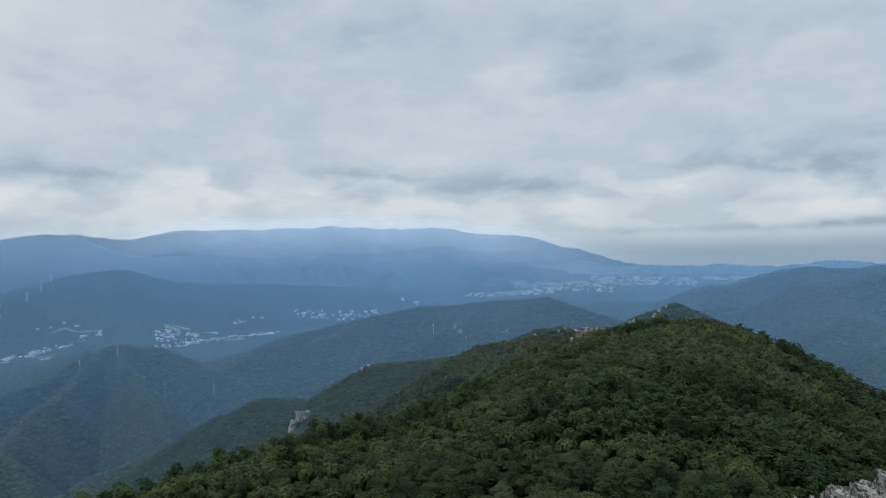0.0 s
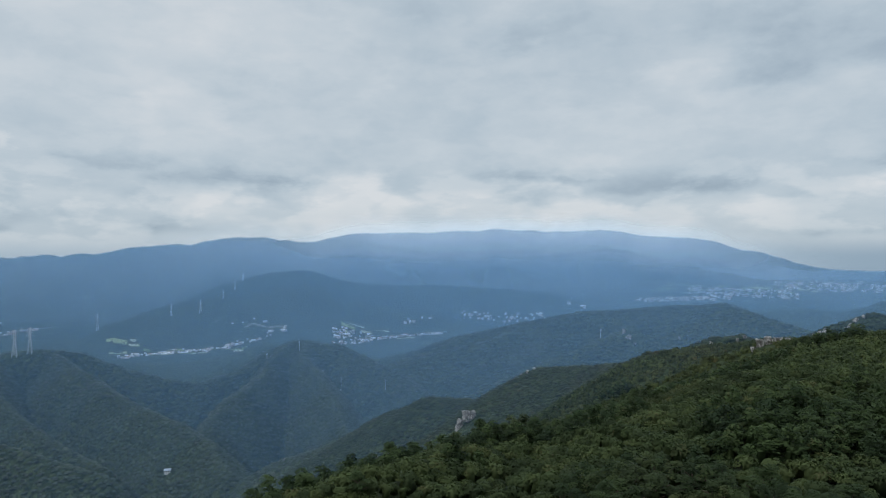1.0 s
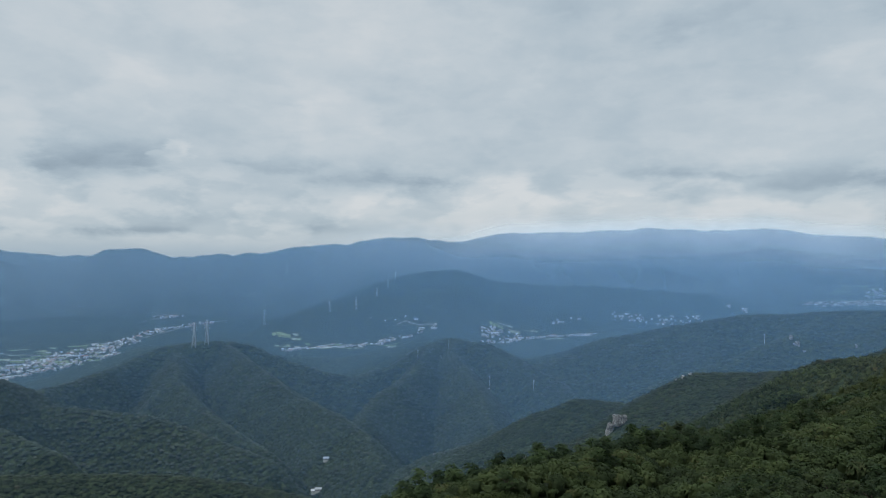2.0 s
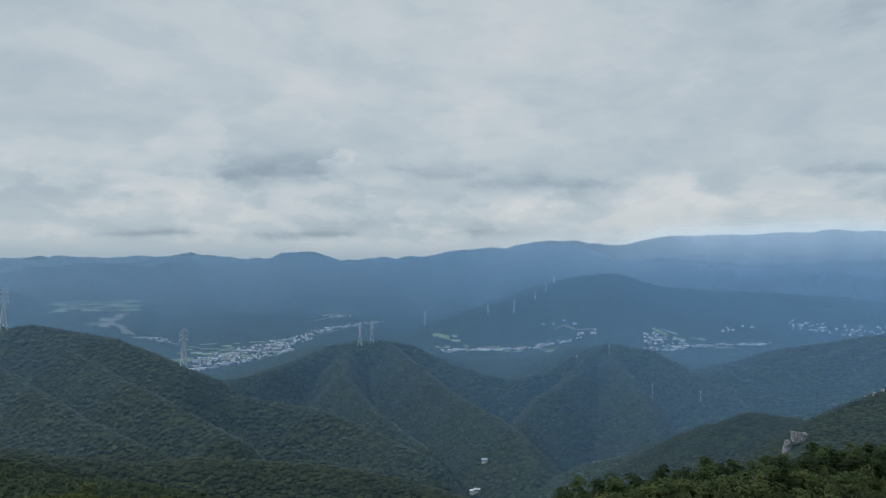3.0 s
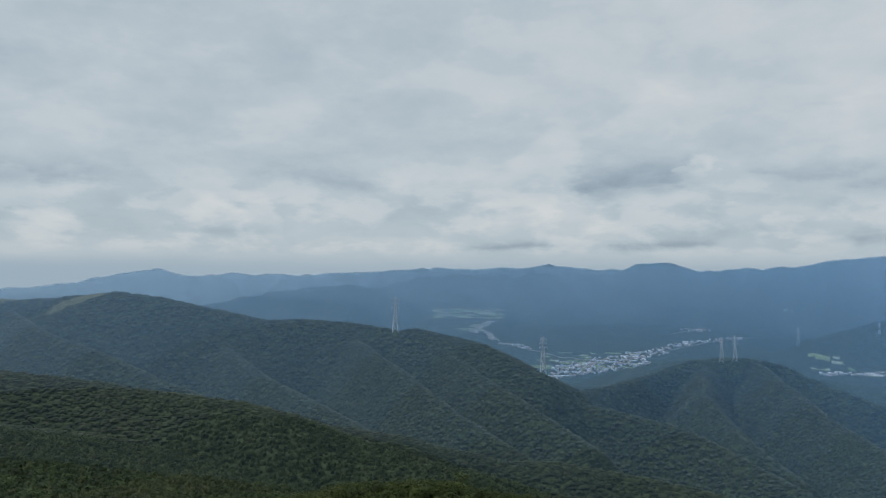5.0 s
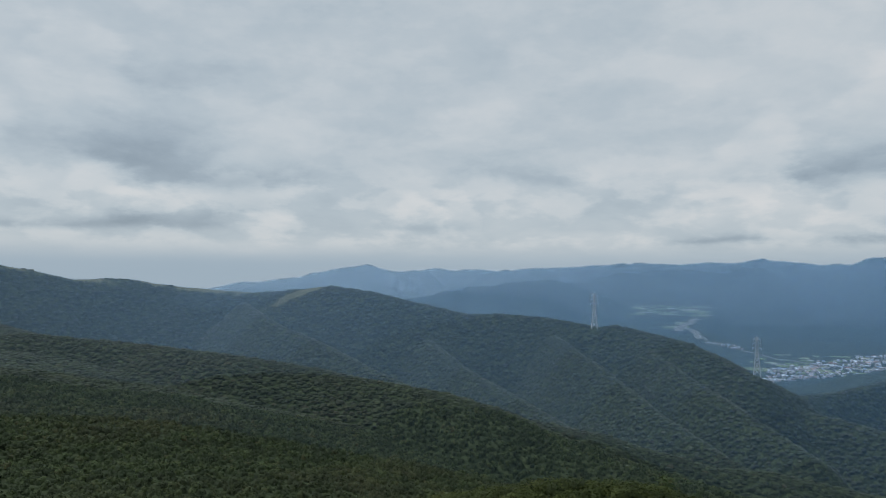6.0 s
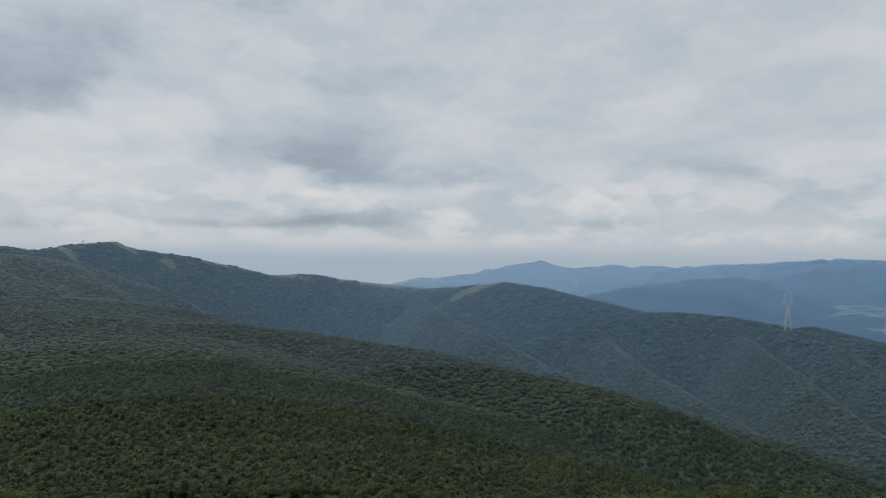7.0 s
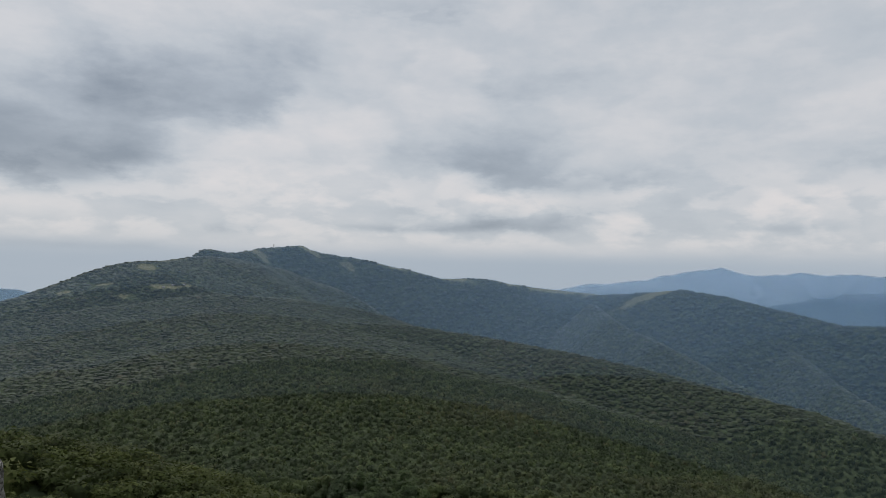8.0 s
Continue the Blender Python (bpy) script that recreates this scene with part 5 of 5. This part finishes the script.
def build_villages():
    rng = random.Random(5)
    houses = [gable_meshes(6, 8, 2.6, 1.3), gable_meshes(7, 9, 2.8, 1.5), gable_meshes(5, 7, 3.2, 1.2)]
    sheds = [gable_meshes(9, 16, 4, 1.3), gable_meshes(10, 22, 4.2, 1.4), gable_meshes(8, 13, 3.6, 1.2)]
    tunnels = [tunnel_meshes(6, 40), tunnel_meshes(6, 30)]
    blocks = [block_meshes(8, 16, 3), block_meshes(8, 14, 2), block_meshes(8, 18, 4)]
    kinds = {"house": (houses, "small rendered house with a painted sheet-metal roof", "house"), "warehouse": (sheds, "long pale metal warehouse with a low ridged roof", "warehouse"),
             "greenhouse": (tunnels, "long white film greenhouse tunnel beside the fields", "greenhouse"), "apartment_block": (blocks, "pale flat-roofed apartment block in the valley town", "building")}
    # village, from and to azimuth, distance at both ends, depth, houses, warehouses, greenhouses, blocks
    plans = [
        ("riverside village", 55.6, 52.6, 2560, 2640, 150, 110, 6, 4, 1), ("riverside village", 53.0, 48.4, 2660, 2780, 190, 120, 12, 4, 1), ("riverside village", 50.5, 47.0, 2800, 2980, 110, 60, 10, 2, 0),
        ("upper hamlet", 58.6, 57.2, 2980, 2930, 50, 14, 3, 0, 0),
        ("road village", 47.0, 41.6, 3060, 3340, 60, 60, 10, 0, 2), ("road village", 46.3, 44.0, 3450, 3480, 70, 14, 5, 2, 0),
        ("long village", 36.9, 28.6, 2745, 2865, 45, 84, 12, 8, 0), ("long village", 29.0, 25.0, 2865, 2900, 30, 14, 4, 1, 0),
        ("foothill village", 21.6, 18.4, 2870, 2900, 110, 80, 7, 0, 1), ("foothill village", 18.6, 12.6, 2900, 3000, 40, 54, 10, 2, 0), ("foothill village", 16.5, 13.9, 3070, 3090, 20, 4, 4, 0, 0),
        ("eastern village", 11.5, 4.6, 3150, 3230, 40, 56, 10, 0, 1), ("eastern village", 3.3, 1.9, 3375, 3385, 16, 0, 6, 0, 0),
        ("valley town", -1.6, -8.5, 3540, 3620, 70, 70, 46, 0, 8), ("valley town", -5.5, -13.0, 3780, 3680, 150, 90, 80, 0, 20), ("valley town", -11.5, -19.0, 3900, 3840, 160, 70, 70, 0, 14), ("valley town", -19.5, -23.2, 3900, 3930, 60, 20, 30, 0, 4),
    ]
    many = []
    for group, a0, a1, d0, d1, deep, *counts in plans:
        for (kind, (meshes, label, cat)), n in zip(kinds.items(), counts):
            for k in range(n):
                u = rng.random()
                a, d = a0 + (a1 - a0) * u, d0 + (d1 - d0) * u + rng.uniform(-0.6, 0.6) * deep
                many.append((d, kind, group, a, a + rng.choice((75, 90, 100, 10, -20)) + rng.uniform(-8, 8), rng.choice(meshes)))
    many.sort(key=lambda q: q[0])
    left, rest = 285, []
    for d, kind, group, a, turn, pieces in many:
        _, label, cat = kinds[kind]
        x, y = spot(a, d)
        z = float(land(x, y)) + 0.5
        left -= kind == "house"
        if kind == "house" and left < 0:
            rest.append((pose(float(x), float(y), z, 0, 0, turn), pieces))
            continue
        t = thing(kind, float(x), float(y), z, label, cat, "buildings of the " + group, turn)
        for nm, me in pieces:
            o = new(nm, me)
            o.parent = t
    # the farthest houses, too small to tell apart
    vs, fs, slots, tones = [], [], [], []
    for m, pieces in rest:
        tone = rng.random()
        for slot, (nm, me) in enumerate(pieces):
            at = len(vs)
            vs += [tuple(m @ v.co) for v in me.vertices]
            fs += [tuple(at + q for q in p.vertices) for p in me.polygons]
            slots += [slot] * len(me.polygons)
            tones += [tone] * len(me.vertices)
    me = bpy.data.meshes.new("distant_houses")
    me.from_pydata(vs, [], fs)
    for mat in (WALL, ROOF, GLASS):
        me.materials.append(mat)
    me.polygons.foreach_set("material_index", slots)
    me.attributes.new("tone", "FLOAT", "POINT").data.foreach_set("value", tones)
    tagged(new("distant_houses", me), "tiny pale houses crowded in the far villages", "houses", kind="stuff")
    # farm at the head of the near valley and single buildings on the far slopes
    for a, d, kind in ((34.4, 968, "house"), (34.1, 964, "house"), (34.7, 960, "house"), (33.5, 1000, "house"), (39.0, 3884, "warehouse"), (28.2, 2981, "house"), (27.4, 2970, "house"), (26.6, 2957, "warehouse"), (29.0, 2985, "house"), (38.6, 3880, "house")):
        meshes, label, cat = kinds[kind]
        x, y = spot(a, d)
        t = thing(kind, float(x), float(y), float(land(x, y)) + 0.3, label, cat, "scattered buildings", a + 80)
        for nm, me in meshes[0]:
            o = new(nm, me)
            o.parent = t


build_villages()


def make_field():
    m, n = material("paddy and vegetable fields")
    who = n.add("ShaderNodeObjectInfo").outputs["Random"]
    p = n.add("ShaderNodeNewGeometry").outputs["Position"]
    k = n.noise(p, 0.08, 5.0, 0.6)
    c = n.ramp(who, [(0.0, (0.14, 0.2, 0.07)), (0.4, (0.24, 0.3, 0.12)), (0.7, (0.33, 0.36, 0.21)), (1.0, (0.42, 0.42, 0.36))])
    c = n.mix(n.span(k, 0.4, 0.7, 0.0, 0.5), c, (0.09, 0.12, 0.05, 1))
    surface(n, c, 0.9, k, 0.3, 0.5)
    return m


FIELD = make_field()
GRAVEL = make_plain("pale gravel", (0.24, 0.23, 0.2, 1), (0.15, 0.16, 0.12, 1), 0.05, 0.9)


def draped(name, a0, a1, d0, d1, mat, label, group, lift=1.2, kind=""):
    """A patch of ground cover that follows the land and has an earth edge."""
    na, nd = 6, 5
    a, d = np.meshgrid(np.linspace(a0, a1, na), np.linspace(d0, d1, nd), indexing="ij")
    x, y = spot(a, d)
    z = land(x, y) + lift
    v = np.stack([x, y, z], -1).reshape(-1, 3)
    f = [(i * nd + j, i * nd + j + 1, (i + 1) * nd + j + 1, (i + 1) * nd + j) for i in range(na - 1) for j in range(nd - 1)]
    edge = [i * nd for i in range(na)] + [(na - 1) * nd + j for j in range(1, nd)] + [i * nd + nd - 1 for i in range(na - 2, -1, -1)] + [j for j in range(nd - 2, 0, -1)]
    n0 = len(v)
    v = np.concatenate([v, v[edge] - [0, 0, lift + 3]])
    f += [(edge[k], edge[(k + 1) % len(edge)], n0 + (k + 1) % len(edge), n0 + k) for k in range(len(edge))]
    me = bpy.data.meshes.new(name)
    me.from_pydata(v.tolist(), [], f)
    me.materials.append(mat)
    return tagged(new(name, me), label, "field" if not kind else "", group, kind)


def strip(name, line, width, mat, label, seed):
    """A winding band of ground along (azimuth, distance) points, with an earth edge."""
    rng = np.random.default_rng(seed)
    p = np.array(line, float)
    u = np.linspace(0, len(p) - 1, 6 * len(p))
    x, y = spot(np.interp(u, range(len(p)), p[:, 0]), np.interp(u, range(len(p)), p[:, 1]))
    tx, ty = np.gradient(x), np.gradient(y)
    n = np.hypot(tx, ty)
    sway = np.convolve(rng.normal(0, 0.5 * width, len(u)), np.ones(3) / 3, "same")
    wide = width * rng.uniform(0.35, 0.65, len(u))
    rows = []
    for side, drop in ((1, -3.0), (1, 0.0), (-1, 0.0), (-1, -3.0)):
        px_, py_ = x - ty / n * (side * wide + sway), y + tx / n * (side * wide + sway)
        rows.append(np.stack([px_, py_, land(px_, py_) + 1.4 + drop], 1))
    k = len(u)
    f = [(r * k + i, r * k + i + 1, (r + 1) * k + i + 1, (r + 1) * k + i) for r in range(3) for i in range(k - 1)]
    me = bpy.data.meshes.new(name)
    me.from_pydata(np.concatenate(rows).tolist(), [], f)
    me.materials.append(mat)
    tagged(new(name, me), label, kind="structure")


def build_fields():
    rng = random.Random(9)
    for a0, a1, d0, d1, n in ((55.5, 49.0, 2600, 2900, 44), (36.5, 26.0, 2750, 2880, 26), (64.4, 59.2, 3480, 3760, 60), (20.5, 14.0, 2890, 3010, 8), (-4, -15, 3720, 3960, 34), (62.0, 60.5, 3120, 3350, 7), (57.0, 55.6, 2600, 2780, 5)):
        for k in range(n):
            a, d = rng.uniform(min(a0, a1), max(a0, a1)), rng.uniform(d0, d1)
            w, l = rng.uniform(0.3, 1.5), rng.uniform(9, 22)
            draped("field", a, a + w, d, d + l, FIELD, "narrow terraced farm field in pale and fresh green", "fields of the valley", rng.uniform(0.6, 1.4))
    strip("river_bed", [(60.4, 3420), (60.8, 3330), (61.3, 3220), (61.8, 3120)], 34, GRAVEL, "pale gravel river bed winding between the terraces", 1)
    strip("river_bed", [(61.3, 3220), (60.6, 3130), (59.9, 3060), (58.6, 3000)], 26, GRAVEL, "pale gravel river bed with a track beside it", 2)
    strip("road", [(58.0, 2950), (55.0, 2800), (52.0, 2760), (49.5, 2800), (47.3, 2960), (45.0, 3120), (42.5, 3330), (40.9, 3370)], 8, GRAVEL, "pale valley road past the villages", 3)
    strip("road", [(46.8, 3330), (45.9, 3420), (45.0, 3480), (46.0, 3600)], 7, GRAVEL, "pale lane climbing the far slope", 4)
    strip("road", [(30.2, 2990), (28.6, 2960), (27.0, 2940), (25.2, 2915)], 7, GRAVEL, "pale lane past scattered farms", 5)


build_fields()
